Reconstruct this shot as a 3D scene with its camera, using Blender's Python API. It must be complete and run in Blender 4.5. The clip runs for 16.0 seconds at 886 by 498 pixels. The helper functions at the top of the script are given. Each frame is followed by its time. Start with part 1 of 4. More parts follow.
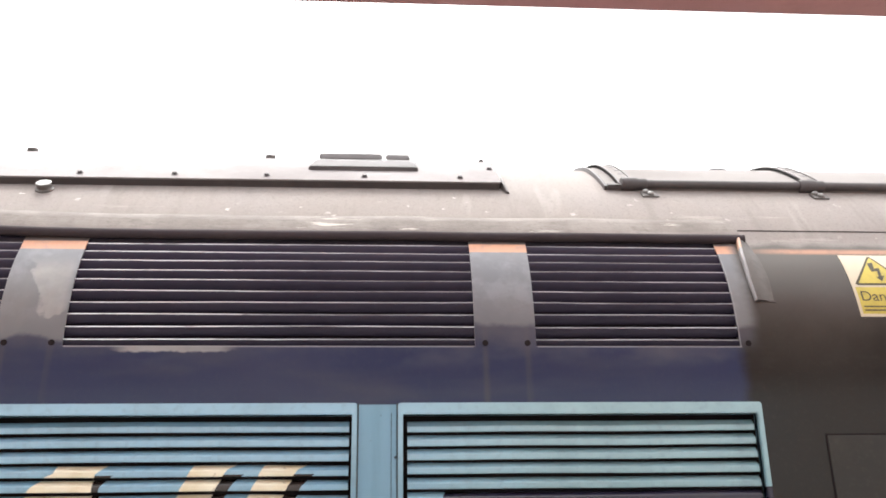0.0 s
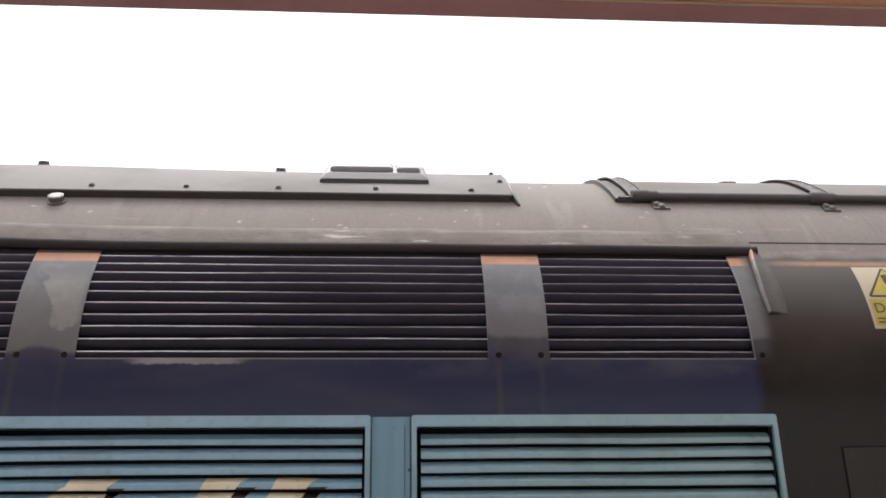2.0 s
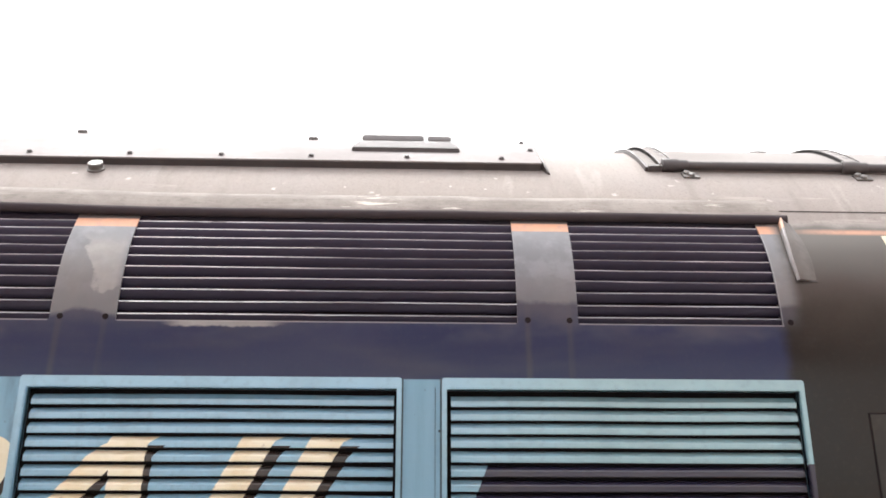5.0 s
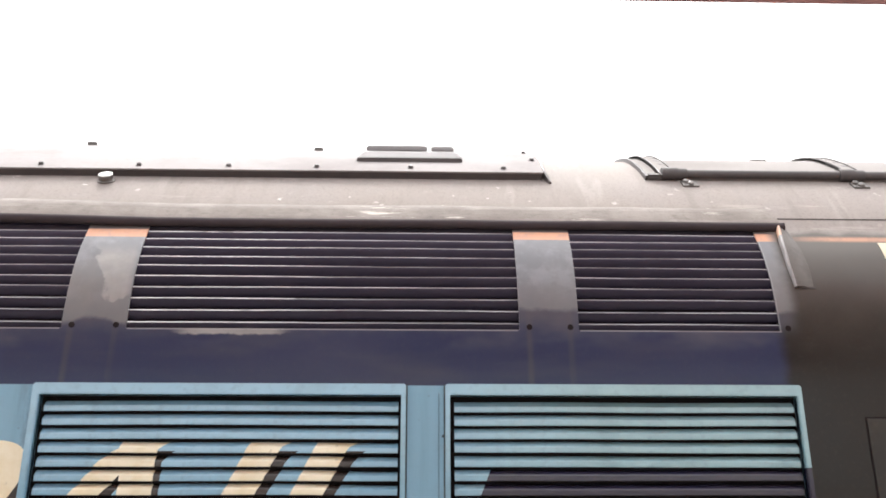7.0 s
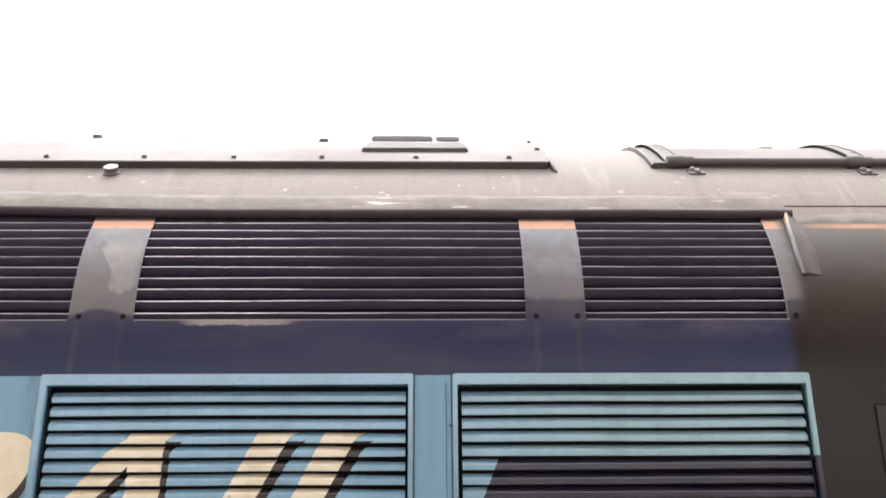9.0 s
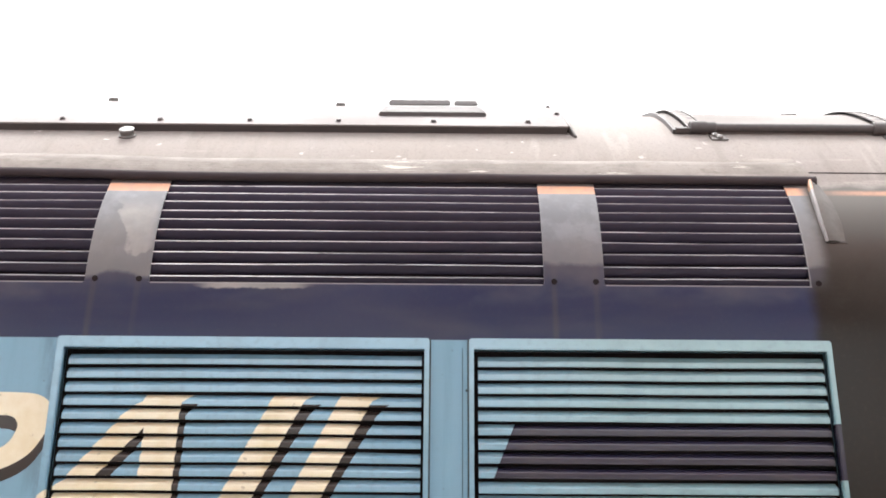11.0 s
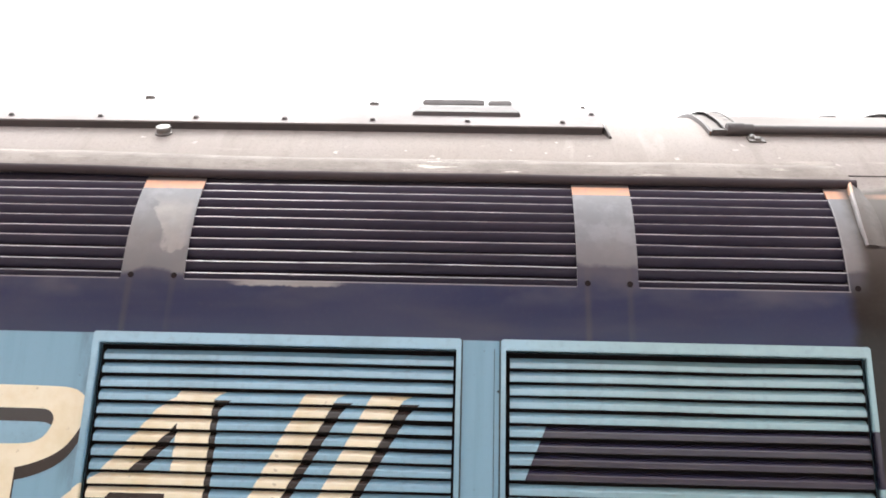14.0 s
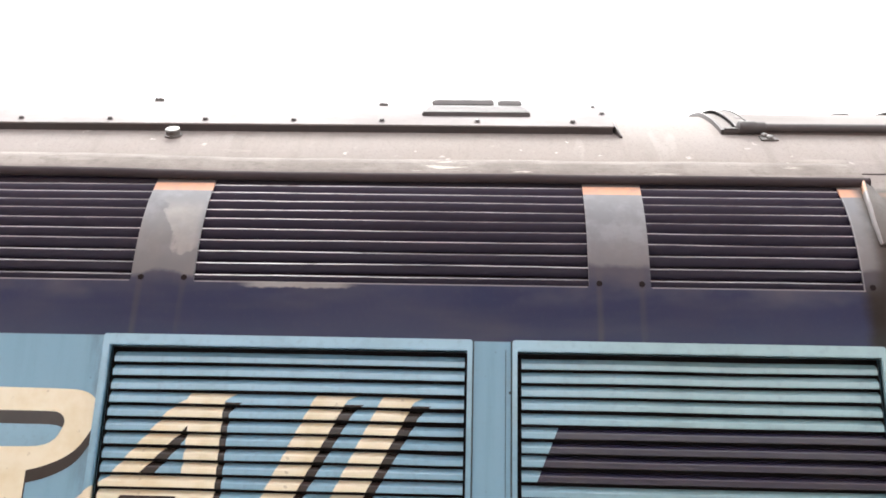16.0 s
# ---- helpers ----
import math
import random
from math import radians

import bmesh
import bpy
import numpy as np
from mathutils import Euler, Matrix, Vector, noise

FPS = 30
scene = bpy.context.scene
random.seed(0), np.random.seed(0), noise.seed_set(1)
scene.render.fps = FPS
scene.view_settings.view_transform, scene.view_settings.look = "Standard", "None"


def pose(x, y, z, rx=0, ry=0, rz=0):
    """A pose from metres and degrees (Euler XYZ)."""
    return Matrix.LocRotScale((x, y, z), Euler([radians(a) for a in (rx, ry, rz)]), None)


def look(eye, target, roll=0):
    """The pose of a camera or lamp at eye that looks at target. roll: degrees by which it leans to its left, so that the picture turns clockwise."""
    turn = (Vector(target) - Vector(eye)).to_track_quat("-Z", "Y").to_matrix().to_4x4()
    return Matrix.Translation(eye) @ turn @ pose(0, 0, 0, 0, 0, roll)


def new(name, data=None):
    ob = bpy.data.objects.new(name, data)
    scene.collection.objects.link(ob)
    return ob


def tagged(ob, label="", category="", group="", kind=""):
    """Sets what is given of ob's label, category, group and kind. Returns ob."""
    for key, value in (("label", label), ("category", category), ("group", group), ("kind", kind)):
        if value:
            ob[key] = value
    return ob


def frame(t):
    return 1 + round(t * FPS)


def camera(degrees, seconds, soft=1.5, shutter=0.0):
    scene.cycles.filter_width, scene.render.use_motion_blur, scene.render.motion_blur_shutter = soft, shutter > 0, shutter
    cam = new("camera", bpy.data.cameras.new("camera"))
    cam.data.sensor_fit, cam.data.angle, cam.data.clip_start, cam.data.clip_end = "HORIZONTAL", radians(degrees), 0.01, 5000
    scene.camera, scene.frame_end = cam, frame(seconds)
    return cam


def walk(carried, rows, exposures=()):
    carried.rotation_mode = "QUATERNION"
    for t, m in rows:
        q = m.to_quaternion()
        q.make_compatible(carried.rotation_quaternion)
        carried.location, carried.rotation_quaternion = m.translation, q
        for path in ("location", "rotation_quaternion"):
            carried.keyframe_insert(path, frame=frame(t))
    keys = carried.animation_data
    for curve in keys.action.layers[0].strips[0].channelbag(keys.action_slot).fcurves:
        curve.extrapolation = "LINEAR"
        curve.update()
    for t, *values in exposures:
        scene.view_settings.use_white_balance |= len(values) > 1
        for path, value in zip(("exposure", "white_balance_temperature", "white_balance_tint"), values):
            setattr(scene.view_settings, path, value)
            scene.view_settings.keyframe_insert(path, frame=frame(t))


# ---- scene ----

cam = camera(52.5, 16.0, soft=1.75)
PATH = [
    (0, (1.178, -2.659, 1.451), (1.313, -0.778, 2.118), -0.9),
    (0.5, (1.176, -2.66, 1.444), (1.311, -0.788, 2.137), -0.8),
    (1, (1.166, -2.665, 1.442), (1.299, -0.795, 2.141), -0.7),
    (1.5, (1.155, -2.665, 1.437), (1.285, -0.796, 2.136), -0.9),
    (2, (1.145, -2.65, 1.441), (1.275, -0.781, 2.141), -0.9),
    (2.5, (1.142, -2.639, 1.433), (1.263, -0.761, 2.112), -0.6),
    (3, (1.134, -2.631, 1.428), (1.247, -0.745, 2.084), -0.1),
    (3.5, (1.137, -2.626, 1.427), (1.231, -0.733, 2.064), -0.2),
    (4, (1.139, -2.678, 1.401), (1.208, -0.785, 2.041), 0.1),
    (6.5, (1.13, -2.682, 1.4), (1.197, -0.796, 2.061), -0.1),
    (7, (1.144, -2.735, 1.386), (1.198, -0.849, 2.05), -0.1),
    (7.5, (1.138, -2.734, 1.386), (1.192, -0.846, 2.045), -0.4),
    (8, (1.139, -2.732, 1.382), (1.189, -0.842, 2.036), -0.4),
    (8.5, (1.141, -2.729, 1.381), (1.192, -0.838, 2.03), -0.5),
    (9, (1.142, -2.726, 1.378), (1.184, -0.834, 2.027), -0.4),
    (11.5, (1.135, -2.684, 1.363), (1.137, -0.771, 1.946), 0.5),
    (12, (1.131, -2.681, 1.363), (1.127, -0.769, 1.951), 0.7),
    (12.5, (1.132, -2.68, 1.365), (1.109, -0.769, 1.955), 1.2),
    (13, (1.125, -2.681, 1.36), (1.084, -0.771, 1.952), 1.7),
    (13.5, (1.124, -2.684, 1.36), (1.074, -0.775, 1.953), 1.7),
    (14, (1.129, -2.684, 1.366), (1.069, -0.773, 1.955), 1.6),
    (14.5, (1.124, -2.676, 1.362), (1.054, -0.766, 1.95), 1.4),
    (15, (1.13, -2.682, 1.364), (1.048, -0.771, 1.951), 1.6),
    (15.5, (1.122, -2.678, 1.372), (1.043, -0.768, 1.96), 1.6),
    (16, (1.124, -2.67, 1.367), (1.044, -0.761, 1.959), 1.5),
]
EXPOSURES = [(0.0, 2.3), (0.5, 1.72), (1.0, 1.32), (1.5, 1.15), (2.0, 1.28), (2.5, 1.35), (3.0, 1.74), (3.5, 2.1), (4.0, 2.3), (5.2, 2.33), (6.5, 2.3), (7.5, 2.2), (9.0, 2.2), (11.5, 2.45), (13.5, 2.44), (16.0, 2.38)]
walk(cam, [(t, look(eye, target, roll)) for t, eye, target, roll in PATH], EXPOSURES)

# ---- daylight: a white overcast sky over the gap between canopy and train ----
SUN_UP, SUN_AROUND = 70.0, -20.0
world = bpy.data.worlds.new("overcast")
scene.world = world
world.use_nodes = True
wn, wl = world.node_tree.nodes, world.node_tree.links
sky = wn.new("ShaderNodeTexSky")
sky.sky_type, sky.sun_disc = "NISHITA", False
sky.sun_elevation, sky.sun_rotation = radians(SUN_UP), radians(SUN_AROUND)
sky.air_density, sky.dust_density = 1.0, 4.0
veil = wn.new("ShaderNodeHueSaturation")
veil.inputs["Saturation"].default_value = 0.03
wl.new(sky.outputs[0], veil.inputs["Color"])
wl.new(veil.outputs[0], wn["Background"].inputs["Color"])
wn["Background"].inputs["Strength"].default_value = 0.15
sun_data = bpy.data.lights.new("sun", "SUN")
sun_data.energy, sun_data.angle, sun_data.color = 0.7, radians(20), (1.0, 0.96, 0.9)
sun = new("sun", sun_data)
sun_to = Vector((math.sin(radians(SUN_AROUND)) * math.cos(radians(SUN_UP)),
                 math.cos(radians(SUN_AROUND)) * math.cos(radians(SUN_UP)), math.sin(radians(SUN_UP))))
sun.matrix_world = look(sun_to * 30, (0, 0, 0))

# ---- materials ----


class Nodes:
    """Shortcuts for one material's node tree."""

    def __init__(self, name, rough=0.5, metal=0.0):
        self.mat = bpy.data.materials.new(name)
        self.mat.use_nodes = True
        self.n, self.l = self.mat.node_tree.nodes, self.mat.node_tree.links
        self.bsdf = self.n["Principled BSDF"]
        self.bsdf.inputs["Roughness"].default_value = rough
        self.bsdf.inputs["Metallic"].default_value = metal
        co = self.n.new("ShaderNodeTexCoord")
        self.co = co.outputs["Object"]
        xyz = self.n.new("ShaderNodeSeparateXYZ")
        self.l.new(self.co, xyz.inputs[0])
        self.x, self.y, self.z = xyz.outputs

    def put(self, socket, value):
        if hasattr(value, "links"):
            self.l.new(value, socket)
        elif isinstance(value, (tuple, list)):
            socket.default_value = (*value, 1.0) if len(value) == 3 and len(socket.default_value) == 4 else value
        else:
            socket.default_value = value

    def math(self, op, a, b=0.0, clamp=False):
        m = self.n.new("ShaderNodeMath")
        m.operation, m.use_clamp = op, clamp
        self.put(m.inputs[0], a), self.put(m.inputs[1], b)
        return m.outputs[0]

    def mix(self, fac, a, b):
        m = self.n.new("ShaderNodeMix")
        m.data_type = "RGBA"
        self.put(m.inputs[0], fac), self.put(m.inputs[6], a), self.put(m.inputs[7], b)
        return m.outputs[2]

    def ramp(self, v, lo, hi):
        m = self.n.new("ShaderNodeMapRange")
        m.interpolation_type = "SMOOTHSTEP"
        self.put(m.inputs[0], v)
        m.inputs[1].default_value, m.inputs[2].default_value = lo, hi
        return m.outputs[0]

    def band(self, v, lo, hi, soft):
        return self.math("MULTIPLY", self.ramp(v, lo - soft, lo + soft),
                         self.math("SUBTRACT", 1.0, self.ramp(v, hi - soft, hi + soft)))

    def noise(self, scale, detail=4.0, rough=0.55, stretch=(1, 1, 1), shift=(0, 0, 0)):
        m = self.n.new("ShaderNodeMapping")
        self.l.new(self.co, m.inputs[0])
        m.inputs["Scale"].default_value, m.inputs["Location"].default_value = stretch, shift
        t = self.n.new("ShaderNodeTexNoise")
        self.l.new(m.outputs[0], t.inputs["Vector"])
        t.inputs["Scale"].default_value, t.inputs["Detail"].default_value = scale, detail
        t.inputs["Roughness"].default_value = rough
        return t.outputs["Fac"]

    def spots(self, scale, radius, stretch=(1, 1, 1), warp=0.01):
        m = self.n.new("ShaderNodeMapping")
        self.l.new(self.co, m.inputs[0])
        m.inputs["Scale"].default_value = stretch
        w = self.n.new("ShaderNodeTexNoise")
        w.inputs["Scale"].default_value = 45
        self.l.new(m.outputs[0], w.inputs["Vector"])
        add = self.n.new("ShaderNodeVectorMath")
        add.operation = "MULTIPLY_ADD"
        self.l.new(w.outputs["Color"], add.inputs[0])
        add.inputs[1].default_value = (warp, warp, warp)
        self.l.new(m.outputs[0], add.inputs[2])
        t = self.n.new("ShaderNodeTexVoronoi")
        self.l.new(add.outputs[0], t.inputs["Vector"])
        t.inputs["Scale"].default_value = scale
        return self.math("SUBTRACT", 1.0, self.ramp(t.outputs["Distance"], radius * 0.6, radius))

    def bump(self, height, strength, distance=0.01):
        b = self.n.new("ShaderNodeBump")
        b.inputs["Strength"].default_value, b.inputs["Distance"].default_value = strength, distance
        self.l.new(height, b.inputs["Height"])
        self.l.new(b.outputs[0], self.bsdf.inputs["Normal"])

    def done(self, colour, rough=None):
        self.put(self.bsdf.inputs["Base Color"], colour)
        if rough is not None:
            self.put(self.bsdf.inputs["Roughness"], rough)
        return self.mat


def worn(name, base, dirt, rough=0.5, metal=0.0, grain=60.0, stain=4.0, amount=0.45, bump=0.08, streak=False, shine=0.5):
    """A painted or bare surface with stains, grain and fine relief."""
    k = Nodes(name, rough, metal)
    k.bsdf.inputs["Specular IOR Level"].default_value = shine
    big = k.noise(stain, 5, 0.6, (1, 1, 0.35) if streak else (1, 1, 1))
    fine = k.noise(grain, 3, 0.6)
    col = k.mix(k.math("MULTIPLY", k.ramp(big, 0.42, 0.72), amount), base, dirt)
    col = k.mix(k.math("MULTIPLY", k.ramp(fine, 0.5, 0.75), amount * 0.5), col, dirt)
    k.bump(fine, bump, 0.003)
    return k.done(col, k.math("ADD", rough - 0.08, k.math("MULTIPLY", big, 0.2)))


ROOF_GREY, DIRT_BROWN = (0.230, 0.206, 0.197), (0.12, 0.10, 0.085)
LIGHT_BLUE, DARK_BLUE = (0.202, 0.375, 0.51), (0.021, 0.030, 0.078)
BLACK = (0.028, 0.021, 0.021)
DARK_BROWN = (0.0095, 0.0085, 0.0075)


def body_paint():
    """Livery of the body shell: grey roof, orange line, dark blue above light blue, brown-black cab end."""
    k = Nodes("body_paint", 0.4)
    k.bsdf.inputs["Specular IOR Level"].default_value = 0.38
    wob = k.noise(9, 4, 0.6)
    big = k.noise(2.2, 5, 0.6, shift=(3, 1, 0))
    fine = k.noise(70, 3, 0.6)
    run = k.noise(14, 4, 0.6, (1, 0.15, 0.08))
    z_w = k.math("ADD", k.z, k.math("MULTIPLY", k.math("SUBTRACT", wob, 0.5), 0.05))
    roof = k.mix(k.math("MULTIPLY", k.ramp(big, 0.35, 0.7), 0.5), ROOF_GREY, (0.25, 0.22, 0.20))
    roof = k.mix(k.math("MULTIPLY", k.ramp(run, 0.5, 0.75), 0.3), roof, (0.14, 0.12, 0.107))
    droppings = k.math("MULTIPLY", k.spots(17, 0.16, (0.7, 0.9, 0.9), 0.035), k.ramp(k.noise(2.1, 3), 0.53, 0.62))
    roof = k.mix(k.math("MULTIPLY", droppings, 0.7), roof, (0.5, 0.47, 0.44))
    splash = k.math("MULTIPLY", k.spots(9.5, 0.115, (1.0, 1.25, 1.25), 0.05), k.ramp(k.noise(3.1, 2, shift=(7, 2, 0)), 0.45, 0.53))
    roof = k.mix(k.math("MULTIPLY", splash, 0.6), roof, (0.56, 0.54, 0.50))
    slant = k.ramp(k.noise(5, 3, 0.6, (2.2, 0.35, 0.35), (0, 3, 1)), 0.62, 0.72)
    roof = k.mix(k.math("MULTIPLY", slant, 0.3), roof, (0.33, 0.31, 0.29))
    scrape = k.math("MULTIPLY", k.ramp(k.noise(6, 4, 0.65, (0.25, 3, 3)), 0.6, 0.7), k.band(k.z, 2.46, 2.66, 0.03))
    roof = k.mix(k.math("MULTIPLY", scrape, 0.45), roof, (0.36, 0.335, 0.31))
    speckle = k.noise(130, 4, 0.7)
    roof = k.mix(k.math("MULTIPLY", k.ramp(speckle, 0.5, 0.7), 0.35), roof, (0.10, 0.09, 0.082))
    roof = k.mix(k.math("MULTIPLY", k.ramp(k.noise(30, 5, 0.7, (1, 0.5, 0.5)), 0.55, 0.75), 0.3), roof, (0.30, 0.275, 0.255))
    grey = k.mix(k.ramp(big, 0.35, 0.7), (0.158, 0.162, 0.180), (0.205, 0.203, 0.205))
    wash = k.noise(22, 3, 0.55)
    smear = k.noise(11, 4, 0.65, shift=(2, 0, 5))
    lean = k.math("ADD", k.math("ADD", k.x, k.math("MULTIPLY", k.z, 0.45)), k.math("MULTIPLY", k.math("SUBTRACT", smear, 0.5), 0.16))
    tip = k.math("MULTIPLY", k.math("ABSOLUTE", k.math("SUBTRACT", k.x, 0.185)), 0.55)
    drop = k.math("SUBTRACT", k.math("ADD", k.z, k.math("MULTIPLY", k.math("SUBTRACT", wash, 0.5), 0.05)), tip)
    tongue = k.math("MULTIPLY", k.ramp(lean, 1.145, 1.165), k.math("MULTIPLY", k.ramp(drop, 2.163, 2.173), k.math("SUBTRACT", 1.0, k.ramp(k.z, 2.33, 2.40))))
    tongue = k.math("MULTIPLY", tongue, k.math("SUBTRACT", 1.0, k.ramp(k.x, 0.21, 0.24)))
    grey = k.mix(k.math("MULTIPLY", tongue, k.math("ADD", 0.2, k.math("MULTIPLY", wash, 0.7))), grey, (0.37, 0.36, 0.345))
    cloud = k.math("MULTIPLY", k.ramp(k.noise(13, 4, 0.6, shift=(0.4, 0, 2.2)), 0.42, 0.66), k.ramp(k.z, 2.12, 2.26))
    grey = k.mix(k.math("MULTIPLY", cloud, 0.32), grey, (0.30, 0.305, 0.33))
    right = k.ramp(k.math("ADD", k.x, k.math("MULTIPLY", wob, 0.05)), 2.345, 2.40)
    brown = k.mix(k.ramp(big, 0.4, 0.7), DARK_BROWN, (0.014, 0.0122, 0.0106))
    # Paler towards the top: the curve's sky sheen, painted into the brown.
    sheen_ramp = k.ramp(k.math("ADD", k.z, k.math("MULTIPLY", k.math("SUBTRACT", big, 0.5), 0.18)), 1.99, 2.38)
    brown = k.mix(k.math("MULTIPLY", sheen_ramp, 0.85), brown, (0.098, 0.087, 0.079))
    blue = k.mix(k.math("MULTIPLY", k.ramp(big, 0.4, 0.75), 0.4), DARK_BLUE, (0.045, 0.050, 0.092))
    scuff = k.math("MULTIPLY", k.band(k.math("ADD", k.z, k.math("MULTIPLY", wob, 0.05)), 2.095, 2.2, 0.004), k.band(k.x, 0.40, 0.72, 0.04))
    blue = k.mix(k.math("MULTIPLY", scuff, 0.8), blue, (0.42, 0.41, 0.40))
    for hole_x in (0.063, 0.201, 1.495, 1.625):
        rust = k.math("MULTIPLY", k.band(k.x, hole_x - 0.009, hole_x + 0.009, 0.007), k.ramp(run, 0.3, 0.6))
        blue = k.mix(k.math("MULTIPLY", rust, 0.22), blue, (0.13, 0.105, 0.06))
    light = k.mix(k.math("MULTIPLY", k.ramp(run, 0.45, 0.8), 0.35), LIGHT_BLUE, (0.10, 0.22, 0.30))
    light = k.mix(k.math("MULTIPLY", k.spots(24, 0.10), k.ramp(wob, 0.5, 0.6)), light, (0.09, 0.13, 0.15))
    grime = k.math("MULTIPLY", k.band(k.x, -0.055, 0.0, 0.03), k.ramp(k.noise(12, 5, 0.65, (1.5, 1, 0.4)), 0.38, 0.62))
    light = k.mix(k.math("MULTIPLY", grime, 0.4), light, (0.07, 0.10, 0.115))
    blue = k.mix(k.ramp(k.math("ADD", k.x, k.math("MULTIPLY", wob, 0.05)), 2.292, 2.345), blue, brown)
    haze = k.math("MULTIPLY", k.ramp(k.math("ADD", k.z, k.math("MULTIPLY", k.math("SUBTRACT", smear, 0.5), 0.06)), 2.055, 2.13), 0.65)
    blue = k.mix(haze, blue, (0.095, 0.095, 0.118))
    # Broad pale waves: soft reflections painted into the dark blue.
    sheen_wave = k.math("MULTIPLY", k.ramp(k.noise(2.4, 3, 0.5, (0.6, 1, 2.6), (3, 0, 4)), 0.45, 0.68), 0.4)
    blue = k.mix(sheen_wave, blue, (0.070, 0.070, 0.088))
    dome = k.math("MINIMUM", k.math("ADD", 0.008, k.math("MULTIPLY", k.math("POWER", k.math("ABSOLUTE", k.math("SUBTRACT", k.x, 0.134)), 2.0), 3.5)), 0.026)
    past = k.ramp(k.x, 0.8, 1.0)
    z_b = k.math("ADD", z_w, k.math("SUBTRACT", k.math("MULTIPLY", k.math("SUBTRACT", 1.0, past), dome), k.math("MULTIPLY", past, 0.022)))
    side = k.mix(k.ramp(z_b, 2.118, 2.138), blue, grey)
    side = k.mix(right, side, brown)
    end = k.ramp(k.x, 2.3265, 2.3285)
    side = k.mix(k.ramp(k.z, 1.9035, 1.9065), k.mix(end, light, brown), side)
    line = k.mix(right, k.band(k.z, 2.421, 2.4555, 0.0025), k.math("MULTIPLY", k.band(k.z, 2.424, 2.443, 0.007), k.math("MULTIPLY", k.math("MULTIPLY", k.ramp(wob, 0.1, 0.5), 0.6), k.ramp(k.x, 2.36, 2.56))))
    # Thin pale lines on the opening edges: a highlight painted into the colour.
    hem = k.math("MULTIPLY", k.band(k.z, 2.0805, 2.0875, 0.001), k.math("SUBTRACT", 1.0, k.ramp(k.x, 2.296, 2.30)))
    for x0, x1 in ((0.030, 0.238), (1.459, 1.656)):
        hem = k.math("MULTIPLY", hem, k.math("SUBTRACT", 1.0, k.band(k.x, x0, x1, 0.002)))
    for x in (0.0325, 0.2355, 1.4615, 1.6535, 2.2955):
        hem = k.math("MAXIMUM", hem, k.math("MULTIPLY", k.band(k.x, x - 0.0015, x + 0.0015, 0.001), k.band(k.z, 2.085, 2.455, 0.004)))
    side = k.mix(k.math("MULTIPLY", hem, 0.6), side, (0.34, 0.34, 0.36))
    # Cloudy reflections under and beside the grilles, painted as pale patches.
    cloud_sheen = k.math("MULTIPLY", k.ramp(k.noise(3.5, 4, 0.6, (0.5, 1, 1)), 0.5, 0.7), k.band(k.z, 2.03, 2.3, 0.03))
    side = k.mix(k.math("MULTIPLY", cloud_sheen, 0.28), side, (0.17, 0.165, 0.17))
    col = k.mix(k.ramp(z_w, 2.445, 2.475), side, roof)
    # Darker strip above the orange line, fading out towards the cab end.
    lip_strip = k.math("MULTIPLY", k.math("MULTIPLY", k.band(k.z, 2.4555, 2.50, 0.004), k.math("SUBTRACT", 1.0, right)), 0.85)
    col = k.mix(lip_strip, col, (0.060, 0.052, 0.050))
    col = k.mix(k.math("MULTIPLY", line, k.math("SUBTRACT", 0.92, k.math("MULTIPLY", k.ramp(k.noise(24, 4, 0.7), 0.45, 0.75), 0.35))), col, (0.62, 0.31, 0.185))
    col = k.mix(k.math("MULTIPLY", k.ramp(fine, 0.5, 0.8), k.math("ADD", 0.06, k.math("MULTIPLY", k.ramp(k.z, 2.44, 2.50), 0.14))), col, DIRT_BROWN)
    k.bump(k.math("ADD", k.noise(2.6, 1.0, 0.4, (1, 1, 1.6), (1, 4, 2)), k.math("MULTIPLY", fine, k.math("MULTIPLY", k.ramp(k.z, 2.44, 2.50), 0.05))), 0.35, 0.015)
    up = k.ramp(k.z, 2.44, 2.50)
    k.put(k.bsdf.inputs["Specular IOR Level"], k.math("SUBTRACT", 0.34, k.math("MULTIPLY", up, 0.22)))
    return k.done(col, k.math("ADD", k.math("ADD", 0.30, k.math("MULTIPLY", k.ramp(big, 0.35, 0.7), 0.08)), k.math("MULTIPLY", up, 0.5)))


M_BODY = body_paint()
M_ROOF = worn("roof_grey_paint", (0.245, 0.228, 0.228), (0.165, 0.150, 0.146), 0.88, grain=40, stain=3, bump=0.15, shine=0.12)
M_HATCH = worn("hatch_grey_paint", (0.195, 0.180, 0.174), (0.132, 0.118, 0.112), 0.88, grain=40, stain=3, bump=0.15, shine=0.12)
M_LID = worn("pale_lid_paint", (0.175, 0.168, 0.170), (0.115, 0.107, 0.105), 0.5, grain=40, stain=5, shine=0.3)


